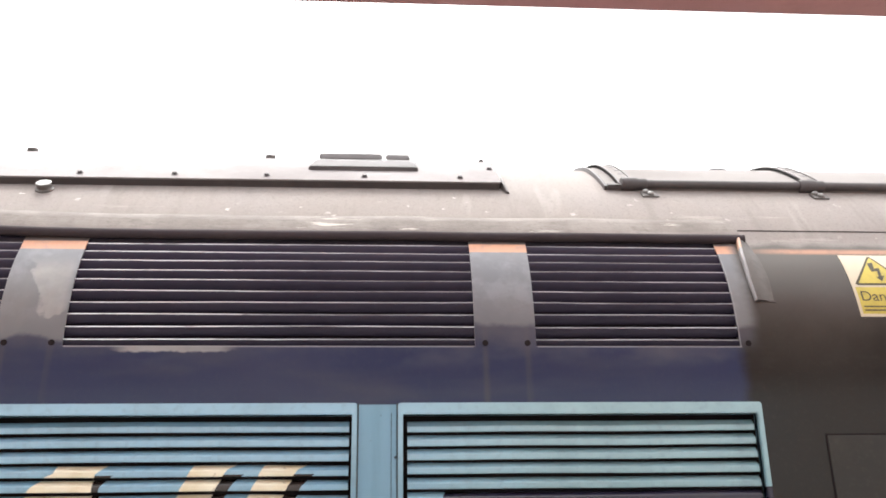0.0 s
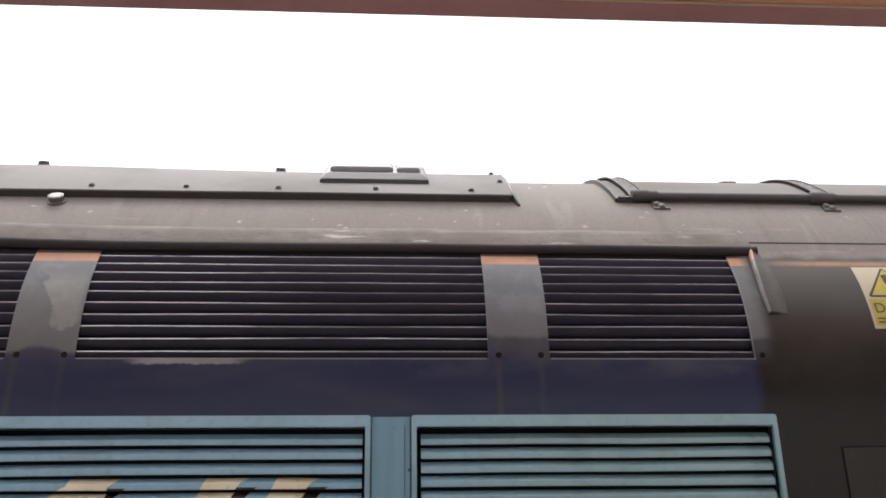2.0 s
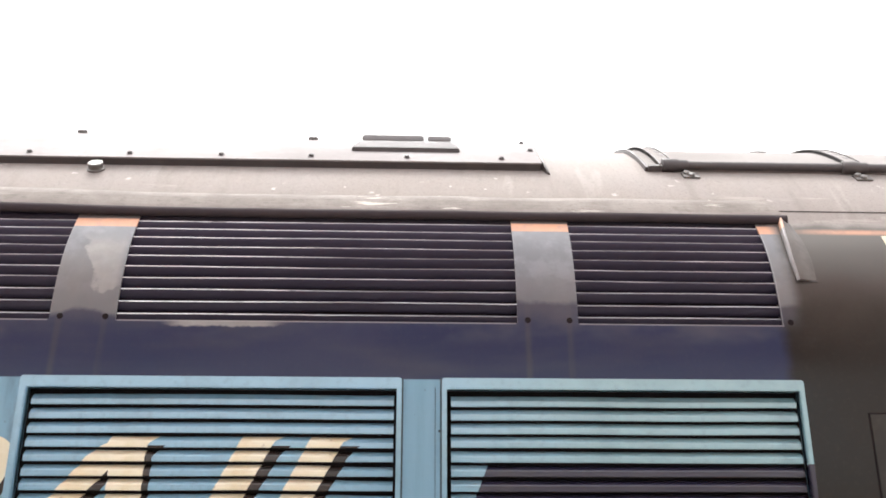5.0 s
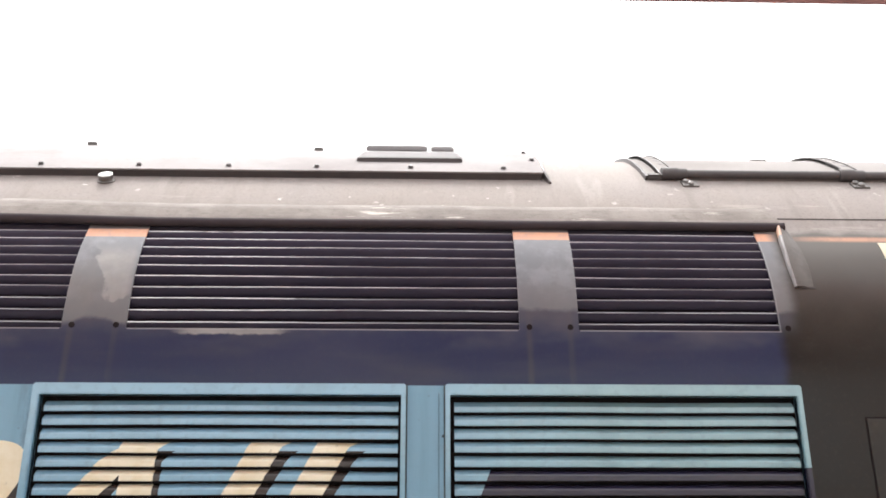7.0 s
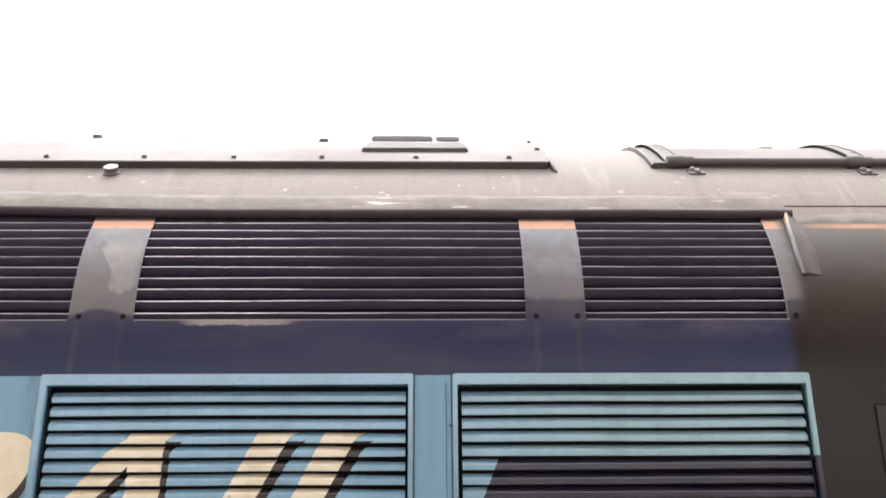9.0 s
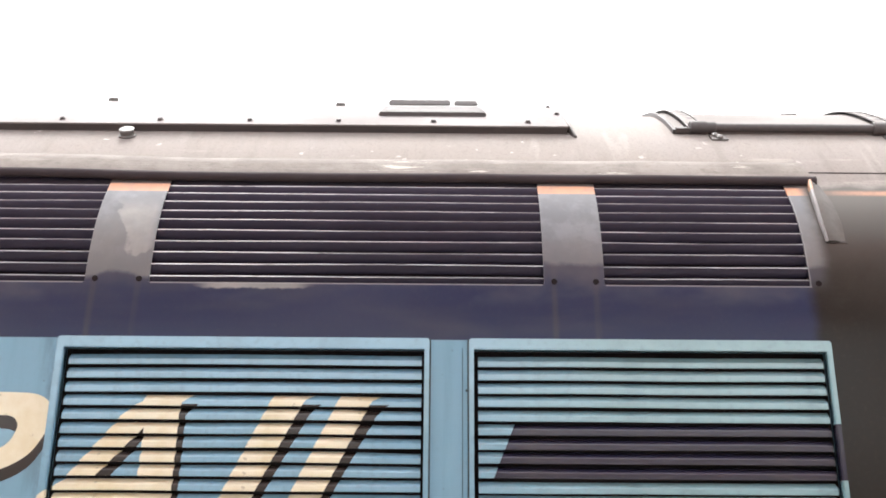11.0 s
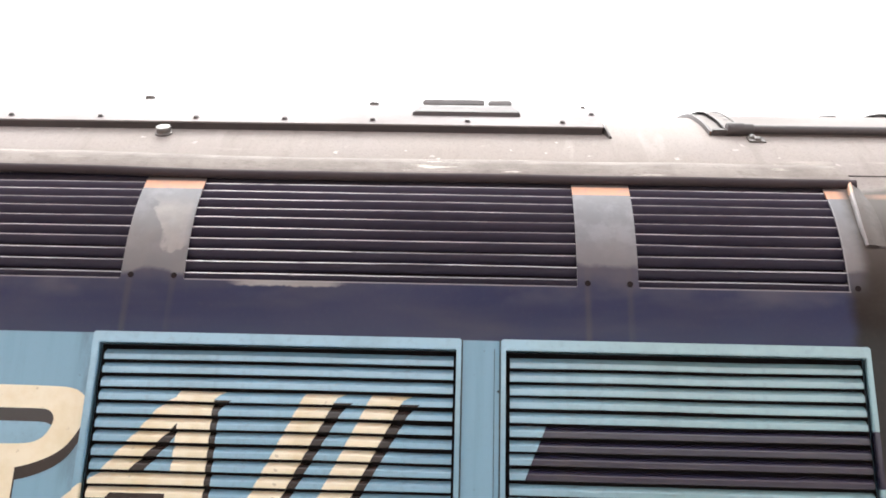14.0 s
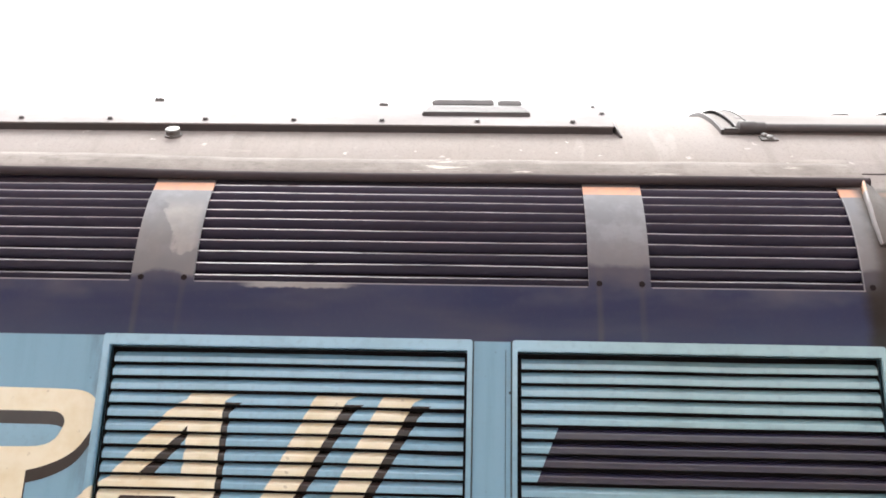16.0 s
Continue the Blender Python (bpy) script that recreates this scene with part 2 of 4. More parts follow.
def grille_paint():
    """Light blue that turns greener towards the cab end."""
    k = Nodes("light_blue_paint", 0.4)
    big, fine = k.noise(5, 5, 0.6), k.noise(50, 3, 0.6)
    k.bsdf.inputs["Specular IOR Level"].default_value = 0.75
    base = k.mix(k.ramp(k.math("ADD", k.x, k.math("MULTIPLY", big, 0.5)), 1.2, 2.1), (0.222, 0.41, 0.56), (0.236, 0.395, 0.45))
    col = k.mix(k.math("MULTIPLY", k.ramp(big, 0.42, 0.72), 0.35), base, (0.13, 0.23, 0.28))
    col = k.mix(k.math("MULTIPLY", k.ramp(fine, 0.5, 0.75), 0.2), col, (0.12, 0.19, 0.22))
    k.bump(fine, 0.08, 0.003)
    return k.done(col, k.math("ADD", 0.06, k.math("MULTIPLY", big, 0.12)))


M_LIGHT = grille_paint()


def cream_paint():
    """Cream lettering with brown specks and a little yellowing."""
    k = Nodes("cream_paint", 0.4)
    big, fine = k.noise(9, 5, 0.6), k.noise(60, 3, 0.6)
    col = k.mix(k.ramp(big, 0.35, 0.7), (0.80, 0.755, 0.61), (0.72, 0.645, 0.46))
    col = k.mix(k.math("MULTIPLY", k.math("MULTIPLY", k.spots(26, 0.16, warp=0.02), k.ramp(fine, 0.4, 0.55)), 0.4), col, (0.25, 0.20, 0.14))
    k.bump(fine, 0.08, 0.003)
    return k.done(col, k.math("ADD", 0.11, k.math("MULTIPLY", big, 0.16)))


M_CREAM = cream_paint()
M_BLACK = worn("black_paint", BLACK, (0.04, 0.035, 0.03), 0.17)
M_STRIPE = worn("dark_blue_paint", (0.022, 0.021, 0.046), (0.040, 0.035, 0.045), 0.16, shine=0.65)
M_SLAT = worn("sooty_slat_paint", (0.023, 0.0195, 0.042), (0.036, 0.031, 0.054), 0.4, grain=30, stain=6, shine=0.35)


def nose_paint():
    """Slat edges: sky highlights painted as long pale patches, sooty between them."""
    k = Nodes("highlit_slat_edge", 0.5, 0.15)
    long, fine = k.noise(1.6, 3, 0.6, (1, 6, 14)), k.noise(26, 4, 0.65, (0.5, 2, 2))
    highlight = k.math("ADD", k.math("MULTIPLY", k.ramp(long, 0.36, 0.68), 0.75), k.math("MULTIPLY", k.ramp(fine, 0.35, 0.7), 0.25))
    # A stronger glint painted on the left part of the middle grille.
    glint = k.math("MULTIPLY", k.math("MULTIPLY", k.ramp(k.x, 0.20, 0.26), k.math("SUBTRACT", 1.0, k.ramp(k.x, 0.45, 1.05))), k.ramp(fine, 0.25, 0.5))
    highlight = k.math("MAXIMUM", highlight, glint)
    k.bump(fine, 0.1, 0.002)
    return k.done(k.mix(glint, k.mix(highlight, (0.12, 0.11, 0.12), (0.50, 0.48, 0.51)), (0.74, 0.73, 0.75)), k.math("SUBTRACT", 0.62, k.math("MULTIPLY", highlight, 0.2)))


M_NOSE = nose_paint()
M_SEAL = worn("dirty_joint", (0.05, 0.075, 0.085), (0.03, 0.035, 0.035), 0.7)
M_DARK = worn("sooty_metal", (0.03, 0.026, 0.026), (0.06, 0.05, 0.045), 0.6)
M_LIP = worn("dark_lip", (0.046, 0.037, 0.042), (0.066, 0.055, 0.056), 0.75, grain=35, stain=7, bump=0.2, shine=0.12)


def hood_paint():
    """Grey paint under dust, with pale scrapes along the gutter."""
    k = Nodes("dusty_hood_paint", 0.8)
    k.bsdf.inputs["Specular IOR Level"].default_value = 0.12
    big, along, fine = k.noise(4, 5, 0.62), k.noise(9, 5, 0.65, (0.2, 2, 2)), k.noise(55, 4, 0.65)
    mottle = k.noise(19, 5, 0.7, (0.6, 1, 1), (1.7, 0, 0))
    col = k.mix(k.ramp(big, 0.35, 0.65), (0.145, 0.127, 0.117), (0.198, 0.177, 0.164))
    col = k.mix(k.math("MULTIPLY", k.ramp(mottle, 0.48, 0.72), 0.5), col, (0.095, 0.083, 0.073))
    col = k.mix(k.math("MULTIPLY", k.ramp(along, 0.56, 0.7), 0.5), col, (0.29, 0.265, 0.245))
    chips = k.math("MULTIPLY", k.ramp(k.noise(11, 4, 0.7, (0.3, 2.5, 2.5), (5, 0, 1)), 0.62, 0.66), k.ramp(k.noise(2.0, 2), 0.48, 0.56))
    col = k.mix(k.math("MULTIPLY", chips, 0.7), col, (0.46, 0.43, 0.39))
    col = k.mix(k.math("MULTIPLY", k.ramp(fine, 0.52, 0.75), 0.4), col, (0.08, 0.07, 0.062))
    k.bump(k.math("ADD", fine, k.math("MULTIPLY", along, 2.0)), 0.3, 0.004)
    return k.done(col, 0.8)


M_HOOD = hood_paint()
M_MID = worn("grey_brown_fitting", (0.11, 0.10, 0.095), (0.06, 0.052, 0.048), 0.55)
M_SPOUT = worn("brown_grey_spout", (0.115, 0.103, 0.097), (0.060, 0.052, 0.047), 0.5, stain=16, shine=0.4)
M_ORANGE = worn("orange_line_paint", (0.50, 0.31, 0.22), (0.30, 0.22, 0.18), 0.5, stain=26, amount=0.8)
M_EDGE = worn("dark_grey_edge", (0.055, 0.047, 0.048), (0.10, 0.085, 0.08), 0.6)
M_STEEL = worn("weathered_steel", (0.17, 0.163, 0.157), (0.09, 0.075, 0.065), 0.5, 0.2, grain=90)
# Near-black, so that openings, holes and joints read as unlit depth.
M_INSIDE = worn("unlit_gap_dark", (0.022, 0.018, 0.020), (0.032, 0.027, 0.028), 0.9, shine=0.05)
M_BROWN = worn("brown_black_paint", DARK_BROWN, (0.045, 0.04, 0.032), 0.4)
M_PIPE = worn("grey_pipe_paint", (0.25, 0.24, 0.245), (0.12, 0.105, 0.10), 0.45, stain=18)
M_YELLOW = worn("sign_yellow", (0.55, 0.45, 0.08), (0.33, 0.26, 0.07), 0.5, grain=45, stain=14, amount=0.6)
M_WHITE = worn("sign_white", (0.60, 0.53, 0.40), (0.5, 0.44, 0.33), 0.45, amount=0.4)
M_SIGNBLACK = worn("sign_black", (0.07, 0.06, 0.03), (0.06, 0.055, 0.04), 0.5)
M_FASCIA = worn("maroon_paint", (0.50, 0.25, 0.25), (0.34, 0.16, 0.155), 0.5, grain=30, stain=3)
M_BEAD = worn("pale_bead_paint", (0.62, 0.47, 0.33), (0.45, 0.33, 0.22), 0.5)
M_BOARD = worn("varnished_boards", (0.80, 0.42, 0.28), (0.62, 0.31, 0.20), 0.5, grain=30, stain=4)
M_PAVING = worn("platform_paving", (0.46, 0.44, 0.41), (0.30, 0.28, 0.26), 0.8, grain=40, stain=1.5)
M_BALLAST = worn("ballast_ground", (0.18, 0.16, 0.14), (0.09, 0.08, 0.07), 0.95, grain=12, stain=0.8)
M_WALL = worn("unseen_wall_render", (0.40, 0.33, 0.27), (0.25, 0.20, 0.16), 0.8, grain=20, stain=1.0)

# ---- mesh helpers ----


def part(name, bm, material, parent=None, label="", smooth=False):
    """Links a bmesh as one mesh object, under a thing or a part."""
    bmesh.ops.recalc_face_normals(bm, faces=bm.faces)
    me = bpy.data.meshes.new(name)
    bm.to_mesh(me)
    bm.free()
    for m in material if isinstance(material, (list, tuple)) else [material]:
        me.materials.append(m)
    if smooth:
        for p in me.polygons:
            p.use_smooth = True
        me.set_sharp_from_angle(angle=radians(38))
    ob = new(name, me)
    ob.parent = parent
    return tagged(ob, label) if label else ob


def add_box(bm, x0, x1, y0, y1, z0, z1, bevel=0.0):
    vs = [bm.verts.new((x, y, z)) for x in (x0, x1) for y in (y0, y1) for z in (z0, z1)]
    fs = [bm.faces.new([vs[i] for i in q]) for q in ((0, 1, 3, 2), (4, 6, 7, 5), (0, 4, 5, 1), (2, 3, 7, 6), (0, 2, 6, 4), (1, 5, 7, 3))]
    if bevel:
        edges = list({e for f in fs for e in f.edges})
        bmesh.ops.bevel(bm, geom=edges, offset=bevel, segments=2, affect="EDGES", profile=0.5)
    return bm


def box(x0, x1, y0, y1, z0, z1, bevel=0.0):
    return add_box(bmesh.new(), x0, x1, y0, y1, z0, z1, bevel)


def extrude_section(pts, x0, x1, closed=True):
    """A section of (y, z) points drawn out along x, with caps."""
    bm = bmesh.new()
    a = [bm.verts.new((x0, y, z)) for y, z in pts]
    b = [bm.verts.new((x1, y, z)) for y, z in pts]
    n = len(pts)
    for i in range(n if closed else n - 1):
        j = (i + 1) % n
        bm.faces.new((a[i], a[j], b[j], b[i]))
    if closed:
        bm.faces.new(a), bm.faces.new(b[::-1])
    return bm


def disc_stack(rings, sides=24, matrix=None):
    """A turned solid from (radius, height) rings."""
    bm = bmesh.new()
    loops = [[bm.verts.new((r * math.cos(2 * math.pi * i / sides), r * math.sin(2 * math.pi * i / sides), h)) for i in range(sides)] for r, h in rings]
    for a, b in zip(loops, loops[1:]):
        for i in range(sides):
            bm.faces.new((a[i], a[(i + 1) % sides], b[(i + 1) % sides], b[i]))
    bm.faces.new(loops[0][::-1]), bm.faces.new(loops[-1])
    if matrix is not None:
        bm.transform(matrix)
    return bm


# ---- the body's cross-section: side at y = 0, centre line at y = 1.35 ----
KNOTS = np.array([(0, 0.10), (0, 1.0), (0, 1.70), (0, 1.93), (0.009, 2.06), (0.017, 2.16), (0.035, 2.26), (0.068, 2.355), (0.115, 2.44), (0.21, 2.59), (0.34, 2.74),
                  (0.50, 2.872), (0.70, 2.990), (0.95, 3.062), (1.35, 3.095), (1.75, 3.062)])


def section_line():
    out = []
    for i in range(1, len(KNOTS) - 2):
        p0, p1, p2, p3 = KNOTS[i - 1:i + 3]
        for u in np.linspace(0, 1, 24, endpoint=False):
            out.append(0.5 * (2 * p1 + (p2 - p0) * u + (2 * p0 - 5 * p1 + 4 * p2 - p3) * u * u + (3 * p1 - p0 - 3 * p2 + p3) * u ** 3))
    line = np.vstack([KNOTS[0], out, KNOTS[-2]])
    line[line[:, 1] < 1.90, 0] = 0.0
    return line


LINE = section_line()
ARC = np.concatenate([[0], np.cumsum(np.linalg.norm(np.diff(LINE, axis=0), axis=1))])


def s_at_z(z):
    return float(np.interp(z, LINE[:, 1], ARC))


def s_at_y(y):
    return float(np.interp(y, LINE[60:, 0], ARC[60:]))


def on_body(x, s, off=0.0):
    """The place at arc length s on the section, lifted off the skin."""
    y, z = np.interp(s, ARC, LINE[:, 0]), np.interp(s, ARC, LINE[:, 1])
    y2, z2 = np.interp(s + 0.004, ARC, LINE[:, 0]), np.interp(s + 0.004, ARC, LINE[:, 1])
    y1, z1 = np.interp(s - 0.004, ARC, LINE[:, 0]), np.interp(s - 0.004, ARC, LINE[:, 1])
    d = Vector((0, y2 - y1, z2 - z1)).normalized()
    return Vector((x, y, z)) + Vector((0, -d.z, d.y)) * off


def frame_on_body(x, s, off=0.0):
    """A pose on the skin: local z outwards, local x along the train, local y up the section."""
    up = (on_body(x, s + 0.01) - on_body(x, s - 0.01)).normalized()
    out = Vector((1, 0, 0)).cross(up)
    m = Matrix((Vector((1, 0, 0)), up, out)).transposed().to_4x4()
    m.translation = on_body(x, s, off)
    return m


def skin_patch(x0, x1, s0, s1, off, thick, steps=24, xs=None):
    """A bent sheet that follows the section."""
    bm = bmesh.new()
    cols = xs or (x0, x1)
    ss = np.linspace(s0, s1, steps + 1)
    top = [[bm.verts.new(on_body(x, s, off)) for s in ss] for x in cols]
    low = [[bm.verts.new(on_body(x, s, off - thick)) for s in ss] for x in cols]
    for i in range(len(cols) - 1):
        for j in range(steps):
            bm.faces.new((top[i][j], top[i + 1][j], top[i + 1][j + 1], top[i][j + 1]))
            bm.faces.new((low[i][j], low[i][j + 1], low[i + 1][j + 1], low[i + 1][j]))
        bm.faces.new((top[i][0], low[i][0], low[i + 1][0], top[i + 1][0]))
        bm.faces.new((top[i][-1], top[i + 1][-1], low[i + 1][-1], low[i][-1]))
    for j in range(steps):
        bm.faces.new((top[0][j], top[0][j + 1], low[0][j + 1], low[0][j]))
        bm.faces.new((top[-1][j], low[-1][j], low[-1][j + 1], top[-1][j + 1]))
    return bm


# ---- ground, platform, canopy ----
BODY_X0, BODY_X1 = -7.5, 8.5
CANTRAIL = [(-1.19, 0.034), (0.234, 1.463), (1.652, 2.294)]
RADIATOR = [(0.008, 1.094), (1.243, 2.310)]
RAD_TOP, RAD_LOW = 1.874, 0.76
CANT_LOW, CANT_TOP = 2.085, 2.495

bm = bmesh.new()
bm.faces.new([bm.verts.new(v) for v in ((-900, -900, -0.98), (900, -900, -0.98), (900, 900, -0.98), (-900, 900, -0.98))])
tagged(part("ground", bm, M_BALLAST), "brown-grey stone ballast of the track bed", "ground", kind="structure")
tagged(part("platform", box(-40, 40, -9.0, -0.32, -0.98, 0.0, 0.01), M_PAVING), "grey paved station platform beside the train", "platform", kind="structure")
# Added wall behind the camera, out of view; its height limits low sky light.
tagged(part("unseen_wall_south", box(-40, 40, -4.5, -4.2, 0.0, 2.1), M_WALL), "plain rendered wall along the platform, added out of view", "wall", kind="structure")


def build_canopy():
    bm = bmesh.new()
    y = -3.3
    k = 0
    while y < -0.864:
        w = min(0.11, -0.862 - y)
        add_box(bm, -30, 30, y + 0.0015, y + w - 0.0015, 2.757 - 0.002 * (k % 2), 2.79)
        y += 0.11
        k += 1
    add_box(bm, -30, 30, -3.298, -0.862, 2.795, 2.95)
    soffit = part("ceiling", bm, M_BOARD)
    tagged(soffit, "orange-brown varnished boards under the platform canopy", "ceiling", kind="structure")
    tagged(part("trim", box(-30, 30, -0.868, -0.8615, 2.7505, 2.7545), M_BEAD), "thin pale bead along the canopy boards", "canopy bead", kind="structure")
    tagged(part("trim", box(-30, 30, -0.860, -0.780, 2.752, 3.02, 0.006), M_FASCIA), "maroon painted edge beam of the platform canopy", "canopy edge", kind="structure")


build_canopy()

# ---- the locomotive ----
loco = new("locomotive")
tagged(loco, "weathered blue diesel locomotive with louvred grilles and grey roof", "locomotive")


def build_shell():
    """Skin with the grille openings cut through, folded inwards at their edges."""
    xs = sorted({BODY_X0, BODY_X1, *[v for p in CANTRAIL + RADIATOR for v in p], *np.arange(-7, 8.5, 0.5).round(2)})
    s_all = sorted({0.0, s_at_z(RAD_LOW), s_at_z(RAD_TOP), s_at_z(CANT_LOW), s_at_z(CANT_TOP), float(ARC[-1]),
                    *np.arange(s_at_z(1.93), ARC[-1], 0.025).round(4)})
    s_all = [s for i, s in enumerate(s_all) if i == 0 or s - s_all[i - 1] > 0.003 or s in (s_at_z(CANT_LOW), s_at_z(CANT_TOP))]
    bm = bmesh.new()
    grid = [[bm.verts.new(on_body(x, s)) for s in s_all] for x in xs]

    def is_hole(x, s):
        z = np.interp(s, ARC, LINE[:, 1])
        for x0, x1 in CANTRAIL:
            if x0 < x < x1 and CANT_LOW < z < CANT_TOP:
                return True
        return any(x0 < x < x1 and RAD_LOW < z < RAD_TOP for x0, x1 in RADIATOR)

    for i in range(len(xs) - 1):
        for j in range(len(s_all) - 1):
            if not is_hole((xs[i] + xs[i + 1]) / 2, (s_all[j] + s_all[j + 1]) / 2):
                bm.faces.new((grid[i][j], grid[i + 1][j], grid[i + 1][j + 1], grid[i][j + 1]))
    # the far side, mirrored about the centre line
    far = [[bm.verts.new((x, 2.70 - v.y, v.z)) for v in (on_body(x, s) for s in s_all[:-1])] for x in (BODY_X0, BODY_X1)]
    ends = [grid[0], grid[-1]]
    for j in range(len(s_all) - 2):
        bm.faces.new((far[0][j], far[0][j + 1], far[1][j + 1], far[1][j]))
    bm.faces.new([far[0][-1]] + [grid[i][-1] for i in range(len(xs))] + [far[1][-1]])
    for e, f in zip(ends, far):
        bm.faces.new(list(e) + f[::-1])
    hem = [e for e in bm.edges if e.is_boundary and all(v.co.z > 0.2 for v in e.verts)]
    made = bmesh.ops.extrude_edge_only(bm, edges=hem)["geom"]
    for v in (g for g in made if isinstance(g, bmesh.types.BMVert)):
        v.co.y += 0.018 if v.co.z < 2.0 else 0.006
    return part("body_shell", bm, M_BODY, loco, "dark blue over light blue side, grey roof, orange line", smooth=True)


shell = build_shell()
part("underframe", box(BODY_X0 + 0.3, BODY_X1 - 0.3, 0.25, 2.45, -0.98, 0.10, 0.03), M_DARK, loco)
# Added near-black boxes stand for the unlit space behind the slats.
for name, x0, x1, z0, z1, d0, d1 in (("radiator_dark_fill", -0.05, 2.36, RAD_LOW - 0.02, RAD_TOP + 0.01, 0.085, 0.4), ("duct_dark_fill", -1.3, 2.36, 2.05, 2.60, 0.30, 0.7)):
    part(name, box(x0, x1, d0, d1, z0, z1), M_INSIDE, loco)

# lettering and stripe, in metres along the side (x, z)
A_OUT = [(0.265, 1.737), (0.405, 1.737), (0.374, 1.712), (0.368, 1.69), (0.362, 1.25), (-0.24, 1.25), (-0.10, 1.37), (0.0, 1.452), (0.05, 1.489),
         (0.10, 1.553), (0.15, 1.612), (0.20, 1.675), (0.228, 1.70), (0.258, 1.714)]
A_HOLE = [(0.268, 1.638), (0.262, 1.492), (0.134, 1.492)]
A_HOLE_SHADE = [(0.268, 1.638), (0.266, 1.598), (0.18, 1.492), (0.134, 1.492)]
A_FOOT = [(0.092, 1.432), (0.254, 1.432), (0.254, 1.25), (-0.06, 1.25)]
A_SHADE = [(0.366, 1.708), (0.425, 1.708), (0.402, 1.694), (0.388, 1.672), (0.380, 1.25), (0.360, 1.25)]
I_OUT = [(0.646, 1.737), (0.768, 1.737), (0.742, 1.722), (0.73, 1.705), (0.595, 1.435), (0.505, 1.255), (0.408, 1.255), (0.499, 1.433), (0.628, 1.70)]
I_SHADE = [(0.731, 1.708), (0.79, 1.708), (0.768, 1.694), (0.752, 1.672), (0.623, 1.436), (0.533, 1.256), (0.503, 1.256), (0.592, 1.435)]
STRIPE = [(1.366, 1.659), (2.40, 1.659), (2.40, 1.497), (1.300, 1.497)]


def moved(poly, dx):
    return [(x + dx, z) for x, z in poly]


PAINTED = [(A_SHADE, 2), (A_OUT, 1), (A_HOLE, 0), (A_HOLE_SHADE, 2), (A_FOOT, 2)]
for dx in (0.0, 0.2):
    PAINTED += [(moved(I_SHADE, dx), 2), (moved(I_OUT, dx), 1)]
PAINTED += [(STRIPE, 3)]


def inside(poly, x, z):
    hit = False
    for (x0, z0), (x1, z1) in zip(poly, poly[1:] + poly[:1]):
        if (z0 > z) != (z1 > z) and x < x0 + (z - z0) / (z1 - z0) * (x1 - x0):
            hit = not hit
    return hit


def paint_over(bm, z0, z1, x0, x1):
    """Cuts the faces along the letters' outlines and gives each piece its paint."""
    for poly, _ in PAINTED:
        for a, b in zip(poly, poly[1:] + poly[:1]):
            if max(a[1], b[1]) < z0 or min(a[1], b[1]) > z1 or max(a[0], b[0]) < x0 or min(a[0], b[0]) > x1:
                continue
            d = Vector((b[0] - a[0], 0, b[1] - a[1]))
            near = [f for f in bm.faces if min(v.co.x for v in f.verts) <= max(a[0], b[0]) + 0.001 and max(v.co.x for v in f.verts) >= min(a[0], b[0]) - 0.001]
            geom = list({g for f in near for g in (f, *f.edges, *f.verts)})
            bmesh.ops.bisect_plane(bm, geom=geom, plane_co=(a[0], 0, a[1]), plane_no=Vector((-d.z, 0, d.x)).normalized(), dist=1e-5)
    for f in bm.faces:
        c = f.calc_center_median()
        for poly, m in PAINTED:
            if inside(poly, c.x, c.z):
                f.material_index = m


PAINTS = [M_LIGHT, M_CREAM, M_BLACK, M_STRIPE]
BLADE = [(0.0038, 0.000), (0.0030, 0.0016), (0.0030, 0.0142), (0.0050, 0.0178), (0.0125, 0.0258), (0.021, 0.0318)]
BLADE = BLADE + [(y + 0.002, z - 0.003) for y, z in BLADE[::-1][:-1]] + [(0.0065, 0.0)]


